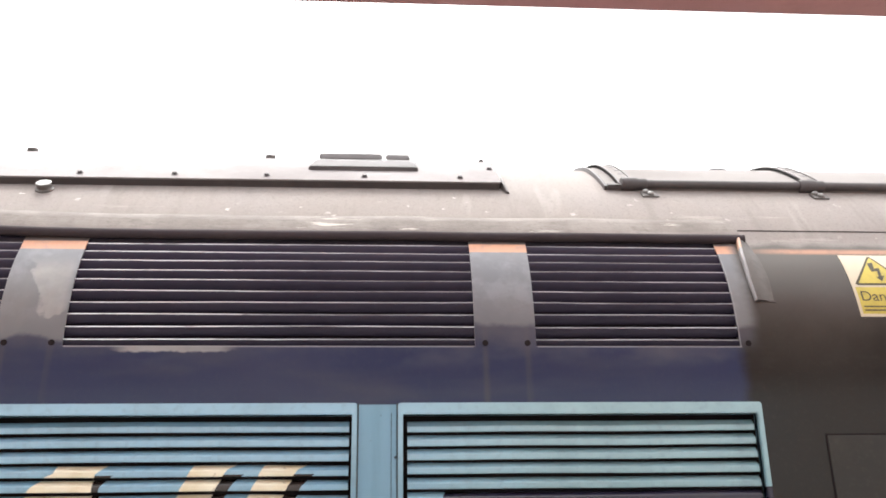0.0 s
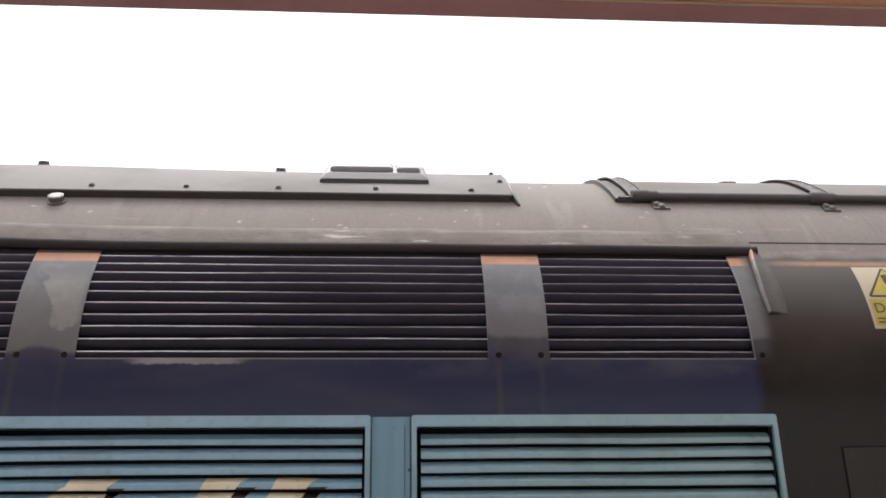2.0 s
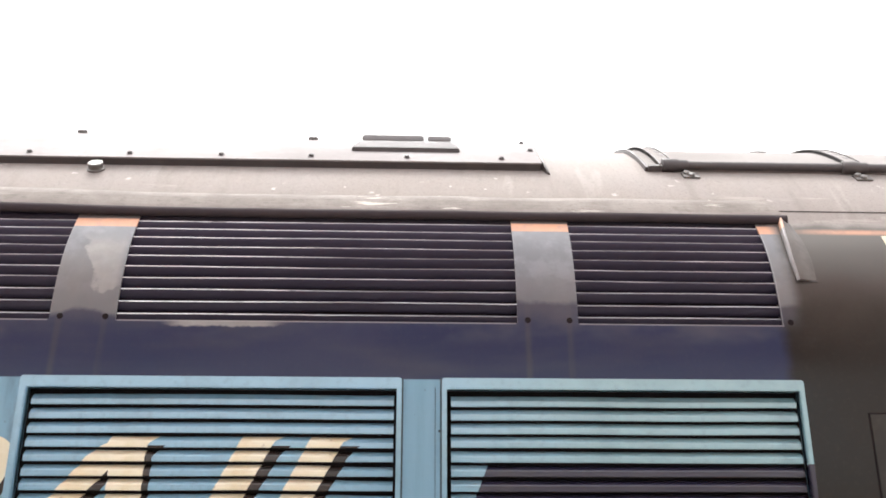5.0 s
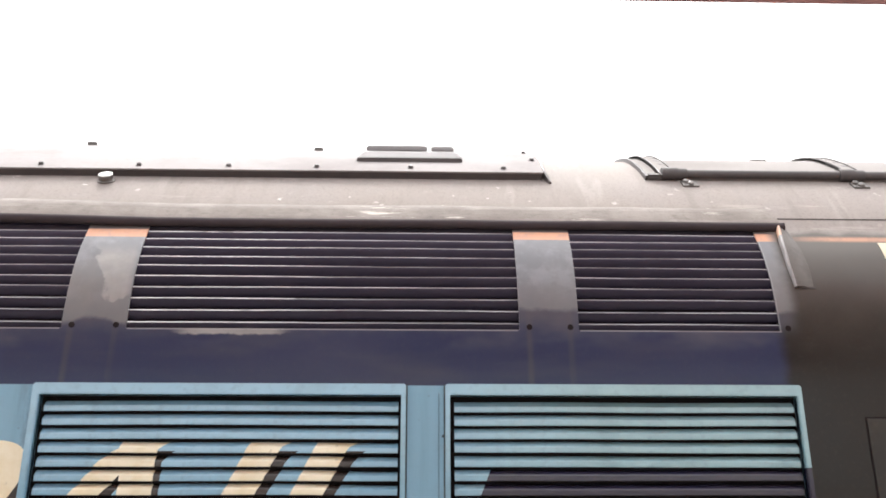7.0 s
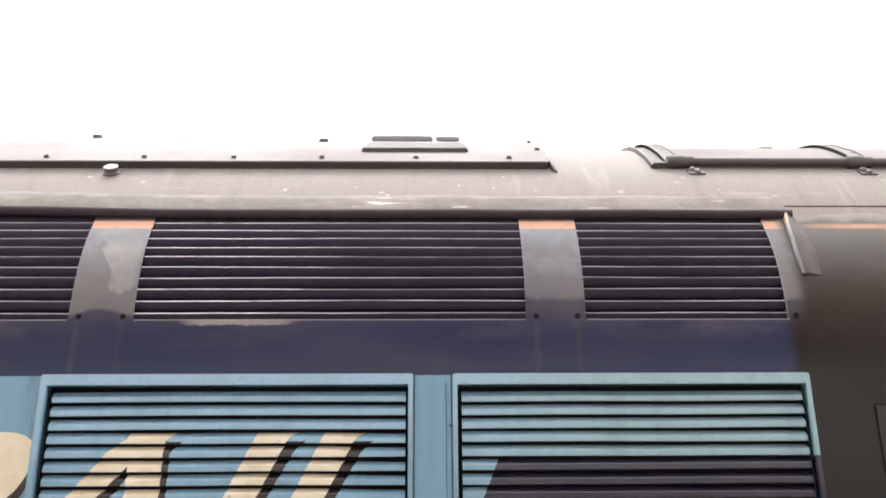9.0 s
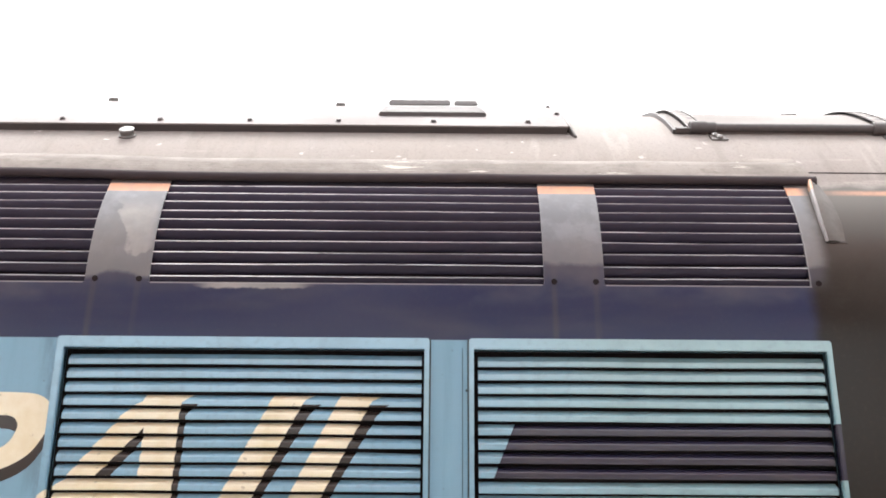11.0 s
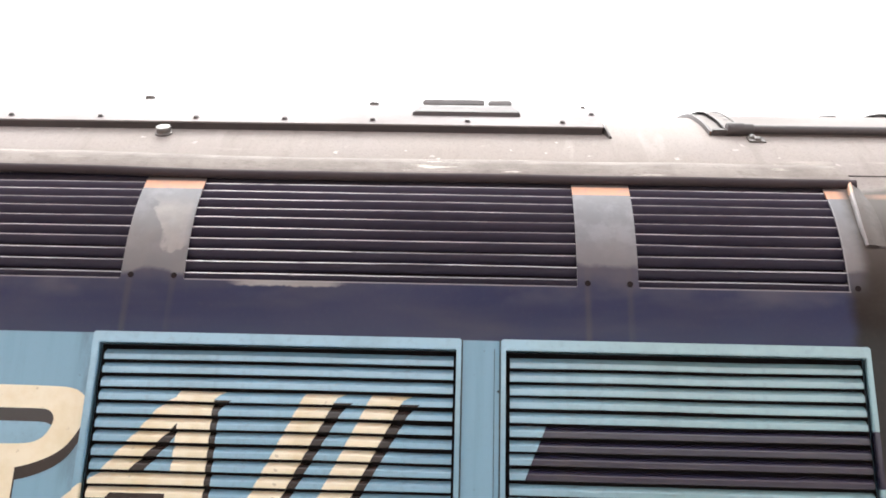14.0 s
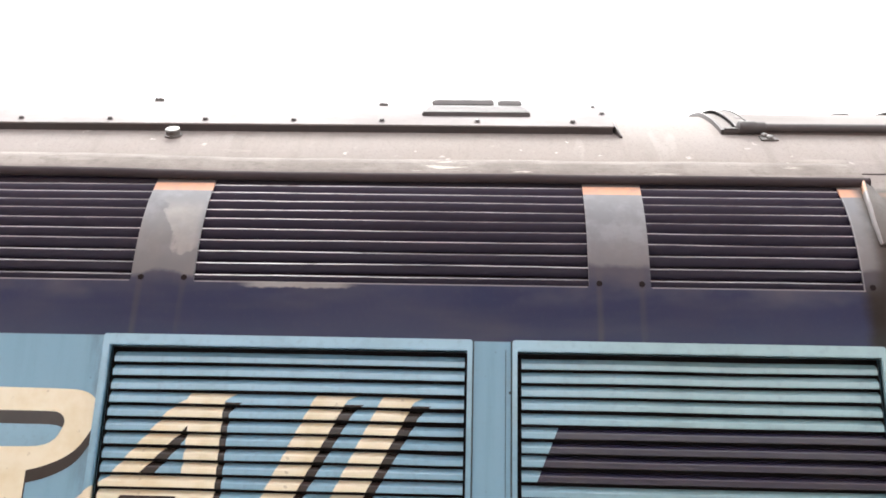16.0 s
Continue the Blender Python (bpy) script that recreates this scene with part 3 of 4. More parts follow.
def build_radiator_grille(x0, x1, out0, out1):
    """Louvred panel in a raised frame; its blades carry the painted letters and stripe."""
    bm = bmesh.new()
    ox0, ox1, oz0, oz1 = out0, out1, RAD_LOW - 0.03, 1.908
    def ring(rx0, rx1, rz0, rz1, r):
        """A rectangle with rounded corners, four points a corner."""
        out = []
        for cx, cz, turn in ((rx0 + r, rz0 + r, 180), (rx1 - r, rz0 + r, 270), (rx1 - r, rz1 - r, 0), (rx0 + r, rz1 - r, 90)):
            out += [(cx + r * math.cos(radians(turn + q)), cz + r * math.sin(radians(turn + q))) for q in (0, 30, 60, 90)]
        return out

    outer, inner = ring(ox0, ox1, oz0, oz1, 0.009), ring(x0, x1, RAD_LOW, RAD_TOP, 0.003)
    rings = [[bm.verts.new((x, y, z)) for x, z in r] for r, y in ((outer, -0.001), (outer, -0.016), (inner, -0.016), (inner, 0.014))]
    for ra, rb in zip(rings, rings[1:]):
        for i in range(16):
            bm.faces.new((ra[i], ra[(i + 1) % 16], rb[(i + 1) % 16], rb[i]))
    rim = [e for e in bm.edges if all(abs(v.co.y + 0.016) < 1e-4 for v in e.verts)
           and len({round(f.calc_center_median().y, 4) for f in e.link_faces}) == 2]
    bmesh.ops.bevel(bm, geom=rim, offset=0.0025, segments=2, affect="EDGES")
    paint_over(bm, 1.25, 1.74, ox0, ox1)
    grille = part("radiator_grille", bm, PAINTS, loco,
                  "light blue louvred radiator grille with painted lettering" if x0 < 1 else "light blue louvred radiator grille with dark stripe")
    g = 0.0045
    part("joint", box(ox0 - g, ox0 + 0.001, -0.0016, 0.001, oz0, oz1), M_SEAL, grille)
    part("joint", box(ox1 - 0.001, ox1 + g, -0.0016, 0.001, oz0, oz1), M_SEAL, grille)
    shared = None
    for k in range(26):
        low = 1.8265 - 0.0409 * k
        if low < RAD_LOW + 0.01:
            break
        bent = random.uniform(-0.0012, 0.0012)
        lettered = 1.22 < low < 1.74
        if lettered or shared is None:
            bm = extrude_section(BLADE, x0 + 0.013, x1 - (0.008 if x0 < 1 else 0.009))
            cuts = [x0 + (x1 - x0) * q for q in (0.1, 0.2, 0.3, 0.4, 0.5, 0.6, 0.7, 0.8, 0.9)]
            for cx in cuts:
                bmesh.ops.bisect_plane(bm, geom=bm.verts[:] + bm.edges[:] + bm.faces[:], plane_co=(cx, 0, 0), plane_no=(1, 0, 0))
            if lettered:
                bm.transform(Matrix.Translation((0, 0, low)))
                paint_over(bm, low - 0.01, low + 0.045, x0, x1)
                bm.transform(Matrix.Translation((0, 0, -low)))
            for v in bm.verts:
                v.co.z += 0.0022 * noise.noise((v.co.x * 2.3, low * 9.0, x0))
                v.co.y += 0.0015 * noise.noise((v.co.x * 3.0, low * 7.0, x0 + 5.0))
                # the middle blades of the lettered grille droop at their worn end
                if x0 < 1 and v.co.z > 0.016:
                    v.co.z -= max(0.0, 0.0055 - 0.0014 * abs(k - 5)) * min(1.0, max(0.0, (v.co.x - x1 + 0.24) / 0.16))
            ob = part("slat", bm, PAINTS, grille)
            if not lettered:
                shared = ob.data
        else:
            ob = new("slat", shared)
            ob.parent = grille
        ob.location = (0, 0, low + bent)
    return grille


build_radiator_grille(*RADIATOR[0], -0.014, 1.109)
build_radiator_grille(*RADIATOR[1], 1.228, 2.3255)


def build_cantrail_grille(x0, x1):
    """Sooty blades that follow the curve of the body between the bare strips."""
    # The sheet behind the blades is near-black in place of an unlit duct.
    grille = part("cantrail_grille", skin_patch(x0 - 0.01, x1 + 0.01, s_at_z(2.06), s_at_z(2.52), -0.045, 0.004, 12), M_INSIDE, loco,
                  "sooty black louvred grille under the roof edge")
    blade = [(-0.0165, -0.003), (-0.0078, 0.0065), (-0.0018, 0.0145), (0.0009, 0.0212), (-0.0004, 0.0242), (-0.0032, 0.0272), (-0.010, 0.0285),
             (-0.0105, 0.0265), (-0.0045, 0.0255), (-0.0018, 0.0225), (-0.0018, 0.0200), (-0.0042, 0.0140), (-0.0100, 0.0062), (-0.0185, -0.002)]
    s0 = 2.006 - 0.0225
    for k in range(11):
        s = s0 + 0.0405 * k + random.uniform(-0.0015, 0.0015)
        bm = bmesh.new()
        cols = np.linspace(x0 - 0.01, x1 + 0.01, 15)
        m = frame_on_body(0, s)
        # the pale edge turns the same way on every slat, however far the side leans
        turn = radians(21) - math.atan2(m.col[1].y, m.col[1].z)
        shape = blade[:4] + [(0.0009 - 0.0033 * math.sin(turn), 0.0212 + 0.0033 * math.cos(turn))] + blade[5:]
        loops = []
        for x in cols:
            sag = 0.0028 * noise.noise((x * 1.6, k * 3.7, 1.0)) + 0.0008 * noise.noise((x * 9.0, k * 5.1, 4.0))
            loops.append([bm.verts.new(m @ Vector((x, v + sag, n - 0.004))) for n, v in shape])
        for a, b in zip(loops, loops[1:]):
            for i in range(len(blade)):
                j = (i + 1) % len(blade)
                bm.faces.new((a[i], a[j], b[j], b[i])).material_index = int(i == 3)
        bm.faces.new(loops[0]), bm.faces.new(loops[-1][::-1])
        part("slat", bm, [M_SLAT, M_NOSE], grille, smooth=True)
    return grille


for x0, x1 in CANTRAIL:
    build_cantrail_grille(x0, x1)

# seam and screws on the post between the two radiator grilles
post_seam = part("post_seam", box(1.2078, 1.2096, -0.0012, 0.001, RAD_LOW, 1.880), M_SEAL, loco, "dark seam down the light blue post")
for z in (1.752, 1.395, 1.04):
    part("screw", disc_stack([(0.0042, 0), (0.0042, 0.0012), (0.0026, 0.0020)], 10, Matrix.Translation((1.2215, 0.0, z)) @ Matrix.Rotation(radians(90), 4, "X")), M_SEAL, post_seam)

# bolt holes beside the grilles, drawn as near-black discs on the skin
for x in (0.066, 0.203, 1.495, 1.625, 2.320):
    m = frame_on_body(x, s_at_z(2.094), 0.0005)
    part("bolt_hole", disc_stack([(0.0095, 0.0), (0.0095, 0.001), (0.006, 0.0012)], 14, m), M_INSIDE, loco)


# rain gutter over the grilles, with its drain
def build_gutter():
    x0, x1 = -2.2, 2.396

    def wavy(section, end, amount):
        """The section drawn out in short lengths that stray a little from the straight line."""
        bm = bmesh.new()
        cols = list(np.arange(x0, end - 0.08, 0.06)) + [end]
        loops = []
        for x in cols:
            dz = amount * noise.noise((x * 2.1, 0.3, 7.0)) + 0.3 * amount * noise.noise((x * 9.0, 0.1, 2.0)) + 0.006 * min(1.5, max(0.0, (0.45 - x) / 0.5))
            loops.append([bm.verts.new((x, y - 0.4 * dz, z + dz)) for y, z in section])
        n = len(section)
        for p, q in zip(loops, loops[1:]):
            for i in range(n):
                bm.faces.new((p[i], p[(i + 1) % n], q[(i + 1) % n], q[i]))
        bm.faces.new(loops[0]), bm.faces.new(loops[-1][::-1])
        return bm

    hood = [(0.226, 2.594), (0.186, 2.572), (0.160, 2.549), (0.138, 2.5165), (0.129, 2.506), (0.125, 2.498), (0.136, 2.5005), (0.164, 2.538), (0.228, 2.578)]
    bm = wavy(hood, x1, 0.0035)
    for v in bm.verts:
        if v.co.x > x1 - 0.001:
            v.co.x -= 0.062 if v.co.y > 0.20 else 0.044 if v.co.y > 0.172 else 0.026 if v.co.y > 0.14 else 0.010
    gutter = part("rain_gutter", bm, M_HOOD, loco, "grey dusty rain gutter with dark lip above the grilles", smooth=True)
    lip = [(0.1315 + 0.0130 * math.cos(a), 2.4845 + 0.0170 * math.sin(a)) for a in np.linspace(0, 2 * math.pi, 17)[:-1]]
    part("lip", wavy(lip, x1 + 0.006, 0.003), M_LIP, gutter, "dark rolled lip", smooth=True)
    part("lip_end", disc_stack([(0.0125, 0), (0.0125, 0.002), (0.009, 0.0025)], 16, Matrix.Translation((x1 + 0.0055, 0.1315, 2.4845)) @ Matrix.Rotation(radians(90), 4, "Y") @ Matrix.Scale(1.3, 4, (1, 0, 0))), M_INSIDE, gutter)
    s_top, s_low = 2.402, 2.138
    keys = (0.0, 0.34, 0.71, 1.0)

    def along(u, values):
        return float(np.interp(u, keys, values))

    # the spout swells out of the side at its right and ends in a rim at its left
    bm = bmesh.new()
    loops = []
    for u in np.linspace(0, 1, 17):
        q = s_top + (s_low - s_top) * u
        xl, xr, h = along(u, (2.380, 2.368, 2.364, 2.370)), along(u, (2.412, 2.428, 2.434, 2.430)), along(u, (0.016, 0.016, 0.013, 0.010))
        loops.append([bm.verts.new(on_body(xl + (xr - xl) * w, q, 0.0008 + h * 0.5 * (1 + math.cos(math.pi * w ** 1.3)))) for w in np.linspace(0, 1, 11)])
    for a, b in zip(loops, loops[1:]):
        for i in range(10):
            bm.faces.new((a[i], a[i + 1], b[i + 1], b[i]))
    low = [bm.verts.new(on_body(v.co.x, s_low + 0.002, -0.002)) for v in loops[-1]]
    for i in range(10):
        bm.faces.new((loops[-1][i], loops[-1][i + 1], low[i + 1], low[i]))
    part("drain_spout", bm, M_SPOUT, gutter, "grey-brown flattened drain spout", smooth=True)
    bm = bmesh.new()
    loops = []
    for u in np.linspace(0, 1, 17):
        m = frame_on_body(along(u, (2.380, 2.368, 2.364, 2.370)), s_top + (s_low - s_top) * u)
        w, h = along(u, (0.0066, 0.0056, 0.0048, 0.0038)), along(u, (0.021, 0.020, 0.016, 0.012))
        loops.append([bm.verts.new(m @ Vector((w * math.cos(a), 0, h * (0.55 + 0.45 * math.sin(a)) if a not in (0.0, math.pi) else 0.001))) for a in np.linspace(0, math.pi, 9)])
    for n, (a, b) in enumerate(zip(loops, loops[1:])):
        for i in range(8):
            bm.faces.new((a[i], a[i + 1], b[i + 1], b[i])).material_index = int(n < 3)
    bm.faces.new(loops[0]), bm.faces.new(loops[-1])
    part("spout_rim", bm, [M_PIPE, M_ORANGE], gutter, "pale worn rim, orange at its top", smooth=True)
    part("spout_foot", skin_patch(2.366, 2.434, s_low - 0.005, s_low + 0.001, 0.0022, 0.002, 1), M_EDGE, gutter, "dark bottom edge")


build_gutter()
part("roof_seam", skin_patch(2.40, BODY_X1, s_at_z(2.527), s_at_z(2.531), 0.0012, 0.003, 1), M_INSIDE, loco)

# ---- roof fittings ----
S_PLATE = s_at_y(0.346)
S_TOP = float(ARC[-1]) - 0.01


def build_roof_plate():
    def crown(x, y):
        """The plate rises a little towards the middle of the train."""
        return 0.018 * min(1.0, max(0.0, (0.75 - x) / 0.95)) * min(1.0, max(0.0, (y - 0.36) / 0.36))

    bm = skin_patch(-5.0, 1.607, S_PLATE, S_TOP, 0.032, 0.006, 30, [-5.0, -2.0, -0.8, -0.2, 0.1, 0.4, 0.75, 1.2, 1.607])
    for v in bm.verts:
        v.co.z += crown(v.co.x, v.co.y)
    plate = part("roof_plate", bm, M_ROOF, loco, "raised grey roof plate with bolted edge", smooth=True)
    part("edge", skin_patch(-5.0, 1.604, S_PLATE + 0.004, S_PLATE + 0.016, 0.0255, 0.03, 2), M_EDGE, plate, "dark folded edge")
    bm = bmesh.new()
    loops = []
    for q in np.linspace(S_PLATE - 0.034, S_TOP, 40):
        low = max(0.0, 1 - (q - S_PLATE + 0.034) / 0.10)
        x = 1.6075 + 0.018 * low * low
        top = 0.0335 - 0.024 * low * low
        loops.append([bm.verts.new(on_body(x + dx, q, h)) for dx, h in ((0, -0.002), (0, top), (0.004, top + 0.001), (0.009, top - 0.003), (0.010, -0.002))])
    for p, q in zip(loops, loops[1:]):
        for i in range(5):
            bm.faces.new((p[i], p[(i + 1) % 5], q[(i + 1) % 5], q[i]))
    bm.faces.new(loops[0]), bm.faces.new(loops[-1][::-1])
    part("end_flange", bm, M_MID, plate, smooth=True)
    spots = [(x, 0.374) for x in (-0.95, -0.60, -0.262, 0.099, 0.431, 0.759, 1.111, 1.461)] + [(1.582, 0.47), (1.575, 0.66)]
    for i, (x, y) in enumerate(spots):
        m = frame_on_body(x, s_at_y(y), 0.031)
        part("bolt", disc_stack([(0.013, 0), (0.013, 0.003), (0.009, 0.003), (0.0085, 0.010), (0.006, 0.011)], 8, m), M_EDGE, plate)
    for x, y in ((-1.19, 0.74), (-0.232, 0.74), (0.72, 0.725)):
        m = Matrix.Translation((0, 0, crown(x, y))) @ frame_on_body(x, s_at_y(y), 0.031)
        part("lifting_boss", disc_stack([(0.026, 0), (0.026, 0.003), (0.021, 0.004), (0.021, 0.015), (0.018, 0.018)], 16, m), M_MID, plate)


build_roof_plate()


def build_hatch_box():
    s = s_at_y(0.56)
    m = frame_on_body(1.106, s, 0.024)

    def tapered(w0, w1, d0, d1, h0, h1, dx=0.0):
        bm = bmesh.new()
        lo = [bm.verts.new((dx + a * w0, b * d0, h0)) for a, b in ((-1, -1), (1, -1), (1, 1), (-1, 1))]
        hi = [bm.verts.new((dx + a * w1, b * d1, h1)) for a, b in ((-1, -1), (1, -1), (1, 1), (-1, 1))]
        bm.faces.new(lo[::-1]), bm.faces.new(hi)
        for i in range(4):
            bm.faces.new((lo[i], lo[(i + 1) % 4], hi[(i + 1) % 4], hi[i]))
        bmesh.ops.bevel(bm, geom=bm.edges[:], offset=0.004, segments=2, affect="EDGES")
        bm.transform(m)
        return bm

    hatch = part("roof_vent_box", tapered(0.203, 0.178, 0.158, 0.12, 0.016, 0.036), M_LID, loco, "low grey vent box with stepped lid")
    part("base", tapered(0.205, 0.200, 0.160, 0.155, 0.0, 0.019), M_EDGE, hatch, "dark lower edge")
    part("lid", tapered(0.12, 0.115, 0.10, 0.088, 0.036, 0.055, -0.05), M_LID, hatch)
    part("lid", tapered(0.046, 0.042, 0.10, 0.088, 0.036, 0.053, 0.128), M_LID, hatch)
    part("latch", tapered(0.006, 0.005, 0.02, 0.02, 0.036, 0.056, 0.062), M_EDGE, hatch)


build_hatch_box()

cap_pose = frame_on_body(0.0, s_at_y(0.314), 0.0)
cap = part("filler_cap", disc_stack([(0.032, 0), (0.032, 0.005), (0.026, 0.007), (0.025, 0.020), (0.023, 0.0215)], 12, cap_pose), M_MID, loco, "dull metal filler cap with pale top", smooth=True)
part("cap_top", disc_stack([(0.024, 0.0216), (0.028, 0.023), (0.0275, 0.026), (0.022, 0.028), (0.006, 0.0285)], 8, cap_pose), M_STEEL, cap, "pale worn top")


def build_roof_hatch():
    hatch = part("roof_hatch", skin_patch(2.004, 7.5, S_PLATE + 0.02, S_TOP, 0.012, 0.012, 30), M_HATCH, loco, "grey roof hatch behind a dark edge bar", smooth=True)
    part("edge_moulding", skin_patch(1.996, 2.006, S_PLATE + 0.016, S_TOP, 0.0175, 0.017, 30), M_EDGE, hatch)
    m = frame_on_body(0, S_PLATE + 0.029, 0.021)
    bm = extrude_section([(0.017 * math.cos(a), 0.017 * math.sin(a)) for a in np.linspace(0, 2 * math.pi, 15)[:-1]], 0, 1)
    for v in bm.verts:
        v.co = m @ Vector((2.06 + 5.4 * v.co.x, v.co.y, v.co.z))
    part("edge_bar", bm, M_EDGE, hatch, "dark round bar", smooth=True)
    part("bar_end", skin_patch(2.007, 2.07, S_PLATE + 0.012, S_PLATE + 0.028, 0.024, 0.02, 2), M_EDGE, hatch)
    for x, clamp_x, foot_x in ((2.078, 2.107, 2.107), (2.806, 2.786, 2.750), (3.50, 3.48, 3.44)):
        strap = part("strap", skin_patch(x - 0.030, x + 0.030, S_PLATE + 0.02, s_at_y(1.2), 0.024, 0.012, 26), M_HATCH, loco, "grey bent strap with slots", smooth=True)
        for side in (-0.030, 0.026):
            part("rib", skin_patch(x + side, x + side + 0.004, S_PLATE + 0.02, s_at_y(1.2), 0.0295, 0.014, 26), M_MID, strap)
        for y in (0.41, 0.46, 0.52, 0.58, 0.65, 0.72, 0.80):
            part("slot", skin_patch(x + 0.003, x + 0.023, s_at_y(y), s_at_y(y) + 0.026, 0.0248, 0.002, 2), M_EDGE, strap)
        bm = bmesh.new()
        loops = []
        for cx, r in ((-0.049, 0.017), (-0.048, 0.0235), (-0.044, 0.025), (0.010, 0.025), (0.014, 0.022), (0.044, 0.022), (0.048, 0.020), (0.049, 0.017)):
            loops.append([bm.verts.new(m @ Vector((clamp_x + cx, r * math.cos(a), r * math.sin(a)))) for a in np.linspace(0, 2 * math.pi, 17)[:-1]])
        for a, b in zip(loops, loops[1:]):
            for i in range(16):
                bm.faces.new((a[i], a[(i + 1) % 16], b[(i + 1) % 16], b[i]))
        bm.faces.new(loops[0]), bm.faces.new(loops[-1][::-1])
        part("clamp", bm, M_EDGE, strap, "dark clamp sleeve on the bar", smooth=True)
        foot = part("strap_foot", skin_patch(foot_x + 0.018, foot_x + 0.078, S_PLATE - 0.050, S_PLATE - 0.004, 0.006, 0.006, 3), M_MID, loco, "grey-brown strap foot")
        for du, dv in ((0.036, -0.014), (0.050, -0.034)):
            part("bolt", disc_stack([(0.013, 0), (0.013, 0.005), (0.010, 0.009), (0.004, 0.011)], 10, frame_on_body(foot_x + du, S_PLATE + dv, 0.006)), M_STEEL, foot)
    part("boss", disc_stack([(0.036, 0), (0.036, 0.005), (0.032, 0.0065)], 18, frame_on_body(2.585, s_at_y(0.72), 0.012)), M_MID, hatch)


build_roof_hatch()


# ---- warning plate on the curved side ----
def flat_on_body(bm, x, z, off):
    """Bends a flat drawing (x to the right, y up) onto the skin."""
    s0 = s_at_z(z)
    for v in bm.verts:
        v.co = on_body(x + v.co.x, s0 + v.co.y, off + v.co.z)
    return bm


def sheet(poly, rows=8):
    bm = bmesh.new()
    bm.faces.new([bm.verts.new((x, y, 0)) for x, y in poly])
    lo, hi = min(p[1] for p in poly), max(p[1] for p in poly)
    for q in np.linspace(lo, hi, rows + 2)[1:-1]:
        bmesh.ops.bisect_plane(bm, geom=bm.verts[:] + bm.edges[:] + bm.faces[:], plane_co=(0, q, 0), plane_no=(0, 1, 0))
    return bm


def rect(x0, x1, y0, y1):
    return [(x0, y0), (x1, y0), (x1, y1), (x0, y1)]


def lettering(text, size):
    cu = bpy.data.curves.new("words", "FONT")
    cu.body, cu.size = text, size
    tmp = new("words", cu)
    me = bpy.data.meshes.new_from_object(tmp.evaluated_get(bpy.context.evaluated_depsgraph_get()))
    bpy.data.objects.remove(tmp)
    bm = bmesh.new()
    bm.from_mesh(me)
    return bm


def build_sign():
    x, z = 2.704, 2.183
    sign = part("warning_sign", flat_on_body(sheet(rect(0, 0.205, 0, 0.25), 14), x, z, 0.0015), M_WHITE, loco, "weathered yellow and white warning sign reading Danger")
    part("text_panel", flat_on_body(sheet(rect(0.010, 0.195, 0.010, 0.108), 6), x, z, 0.0022), M_YELLOW, sign)
    part("triangle", flat_on_body(sheet([(0.014, 0.120), (0.022, 0.116), (0.183, 0.116), (0.191, 0.120), (0.107, 0.242), (0.098, 0.242)], 8), x, z, 0.0022), M_SIGNBLACK, sign)
    part("triangle", flat_on_body(sheet([(0.026, 0.123), (0.179, 0.123), (0.105, 0.234), (0.100, 0.234)], 8), x, z, 0.0028), M_YELLOW, sign)
    part("flash", flat_on_body(sheet([(0.084, 0.208), (0.104, 0.212), (0.100, 0.184), (0.118, 0.188), (0.114, 0.152), (0.124, 0.155), (0.108, 0.130), (0.094, 0.149), (0.104, 0.150), (0.106, 0.174), (0.086, 0.170)], 6), x, z, 0.0034), M_SIGNBLACK, sign)
    bm = lettering("Danger", 0.052)
    bm.transform(Matrix.Translation((0.016, 0.056, 0)))
    part("word", flat_on_body(bm, x, z, 0.0030), M_SIGNBLACK, sign)
    for k in range(2):
        part("text_bar", flat_on_body(sheet(rect(0.018, 0.18 - 0.03 * k, 0.033 - 0.013 * k, 0.038 - 0.013 * k), 1), x, z, 0.0030), M_SIGNBLACK, sign)


build_sign()

# access panel in the brown-black end
panel = part("access_panel", box(2.521, 2.94, -0.004, 0.001, 0.9, 1.808, 0.0015), M_BROWN, loco, "brown-black access panel")
part("panel_gap", box(2.5165, 2.9445, -0.0015, 0.001, 0.8955, 1.8125), M_INSIDE, panel)


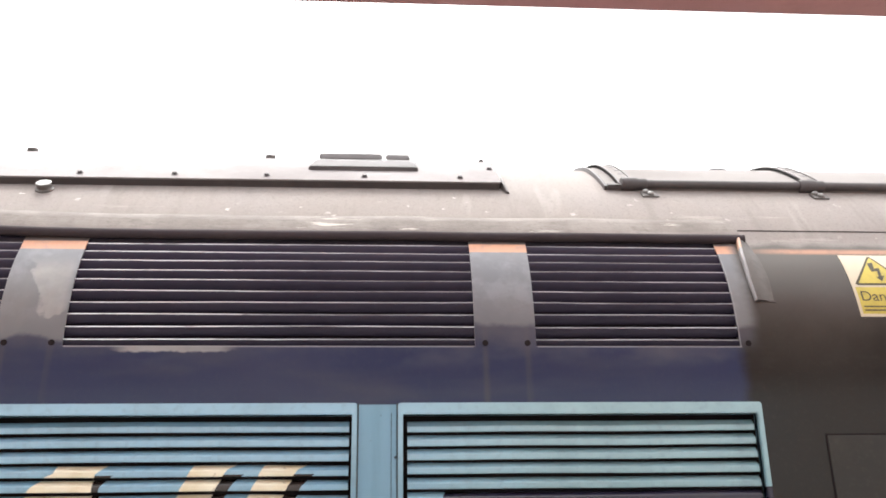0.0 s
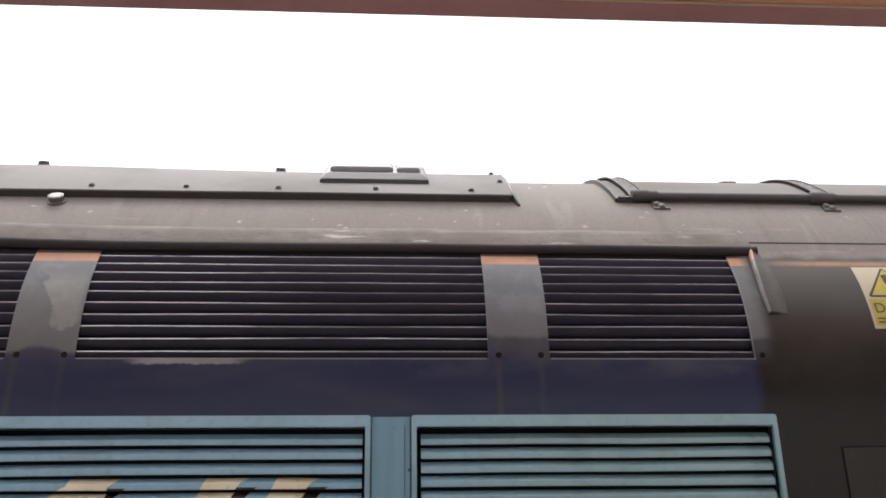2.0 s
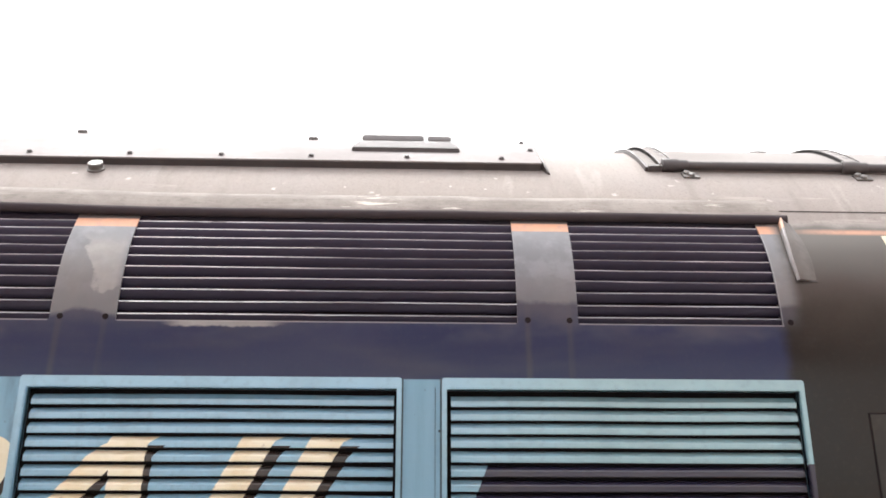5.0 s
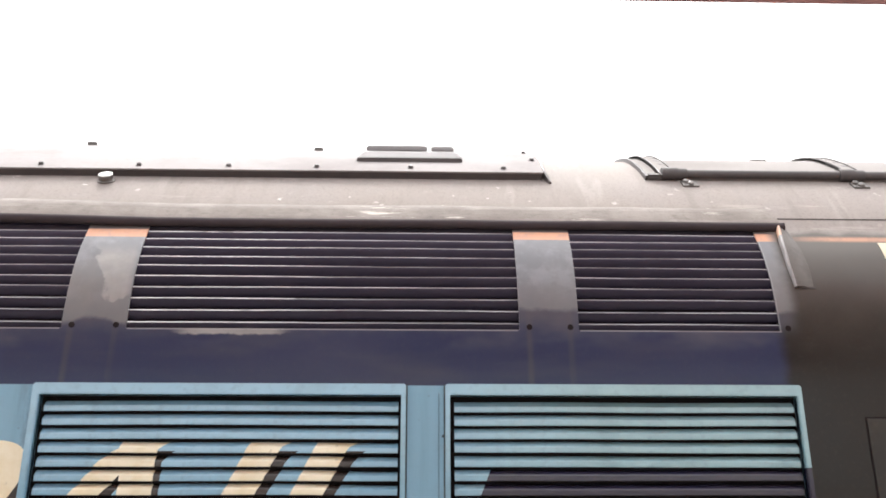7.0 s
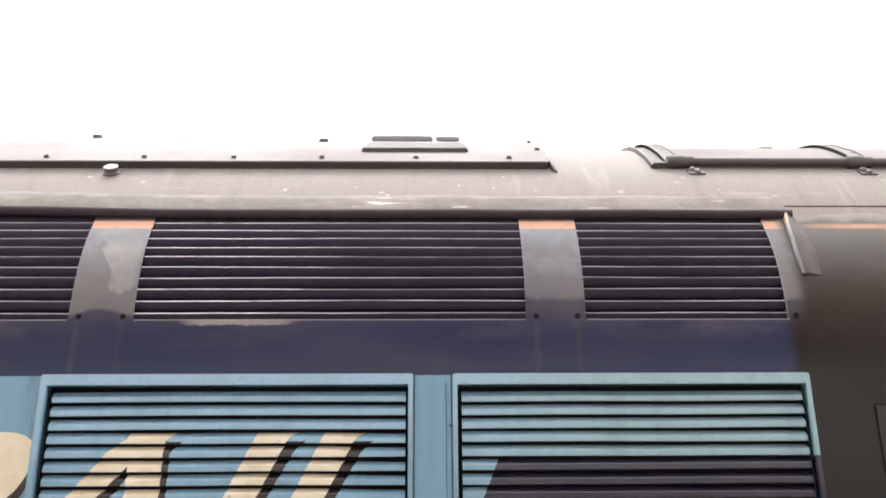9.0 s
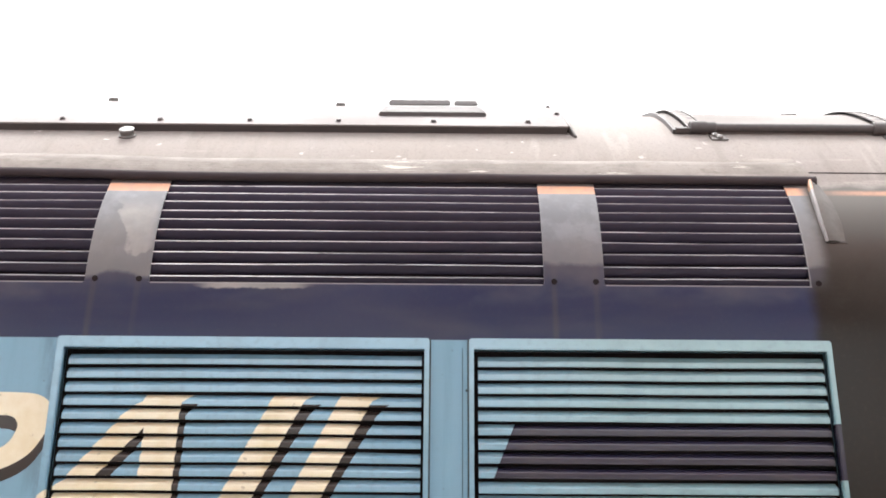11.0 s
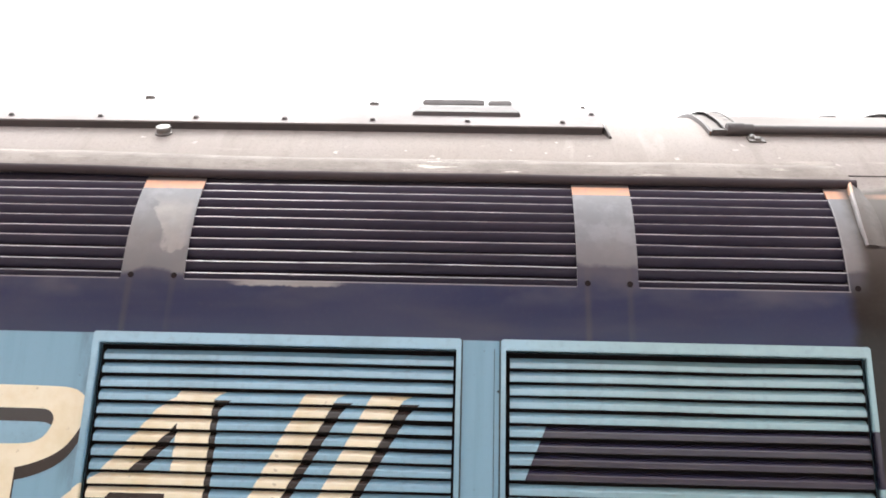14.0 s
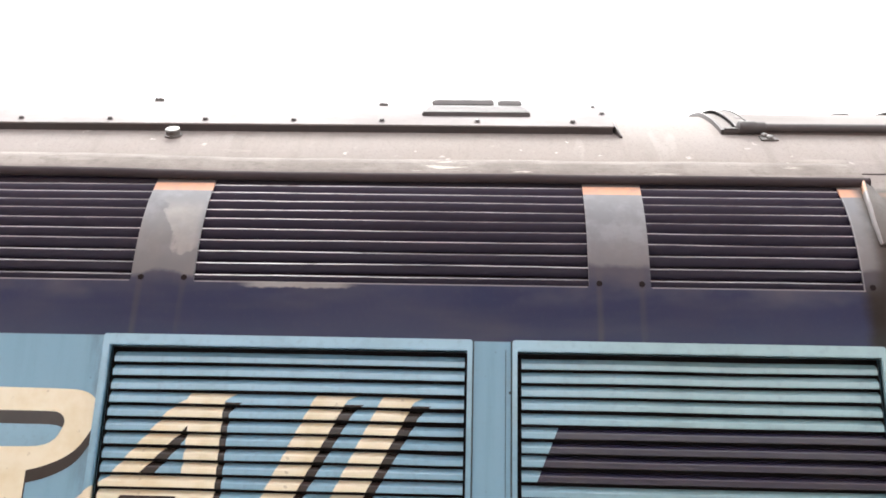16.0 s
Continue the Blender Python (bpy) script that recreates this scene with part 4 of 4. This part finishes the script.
# painted letters on the flat side panel
def flat_paint(name, poly, material, lift, holes=()):
    bm = bmesh.new()
    edges = []
    for loop in (poly, *holes):
        vs = [bm.verts.new((x, 0, z)) for x, z in loop]
        edges += [bm.edges.new((vs[i], vs[(i + 1) % len(vs)])) for i in range(len(vs))]
    bmesh.ops.triangle_fill(bm, edges=edges, use_beauty=True, use_dissolve=False)
    bm.transform(Matrix.Translation((0, -lift, 0)))
    return part(name, bm, material, loco)


def rounded(pts, n=3):
    """Corner cutting: a smooth closed outline from a few corners."""
    for _ in range(n):
        out = []
        for (x0, z0), (x1, z1) in zip(pts, pts[1:] + pts[:1]):
            out += [(0.75 * x0 + 0.25 * x1, 0.75 * z0 + 0.25 * z1), (0.25 * x0 + 0.75 * x1, 0.25 * z0 + 0.75 * z1)]
        pts = out
    return [p for i, p in enumerate(pts) if math.dist(p, pts[i - 1]) > 1e-5]


R_BOWL = [(-0.62, 1.741), (-0.10, 1.739), (-0.05, 1.732), (-0.022, 1.716), (-0.008, 1.694), (-0.006, 1.668), (-0.012, 1.635), (-0.026, 1.603), (-0.053, 1.562),
          (-0.085, 1.538), (-0.114, 1.523), (-0.155, 1.507), (-0.197, 1.497), (-0.197, 1.25), (-0.62, 1.25)]
R_HOLE = [(-0.45, 1.670), (-0.145, 1.671), (-0.122, 1.667), (-0.109, 1.657), (-0.102, 1.642), (-0.104, 1.627), (-0.117, 1.597), (-0.135, 1.580), (-0.156, 1.571), (-0.19, 1.565), (-0.45, 1.563)]
R_BOWL, R_HOLE = rounded(R_BOWL[:12] + [R_BOWL[12]] * 3 + R_BOWL[13:], 2), rounded(R_HOLE, 2)
flat_paint("letter_shadow", [(x + 0.004, z - 0.036) if z < 1.70 else (x, z - 0.03) for x, z in R_BOWL], M_BLACK, 0.0010)
flat_paint("letter_face", R_BOWL, M_CREAM, 0.0018, [R_HOLE])
flat_paint("letter_counter", [(-0.45, 1.632), (-0.15, 1.631), (-0.125, 1.629), (-0.106, 1.622), (-0.117, 1.597), (-0.135, 1.580), (-0.156, 1.571), (-0.19, 1.565), (-0.45, 1.563)], M_LIGHT, 0.0014)
flat_paint("letter_face", [(-0.015, 1.44), (-0.015, 1.25), (-0.24, 1.25), (-0.10, 1.37)], M_CREAM, 0.0018)
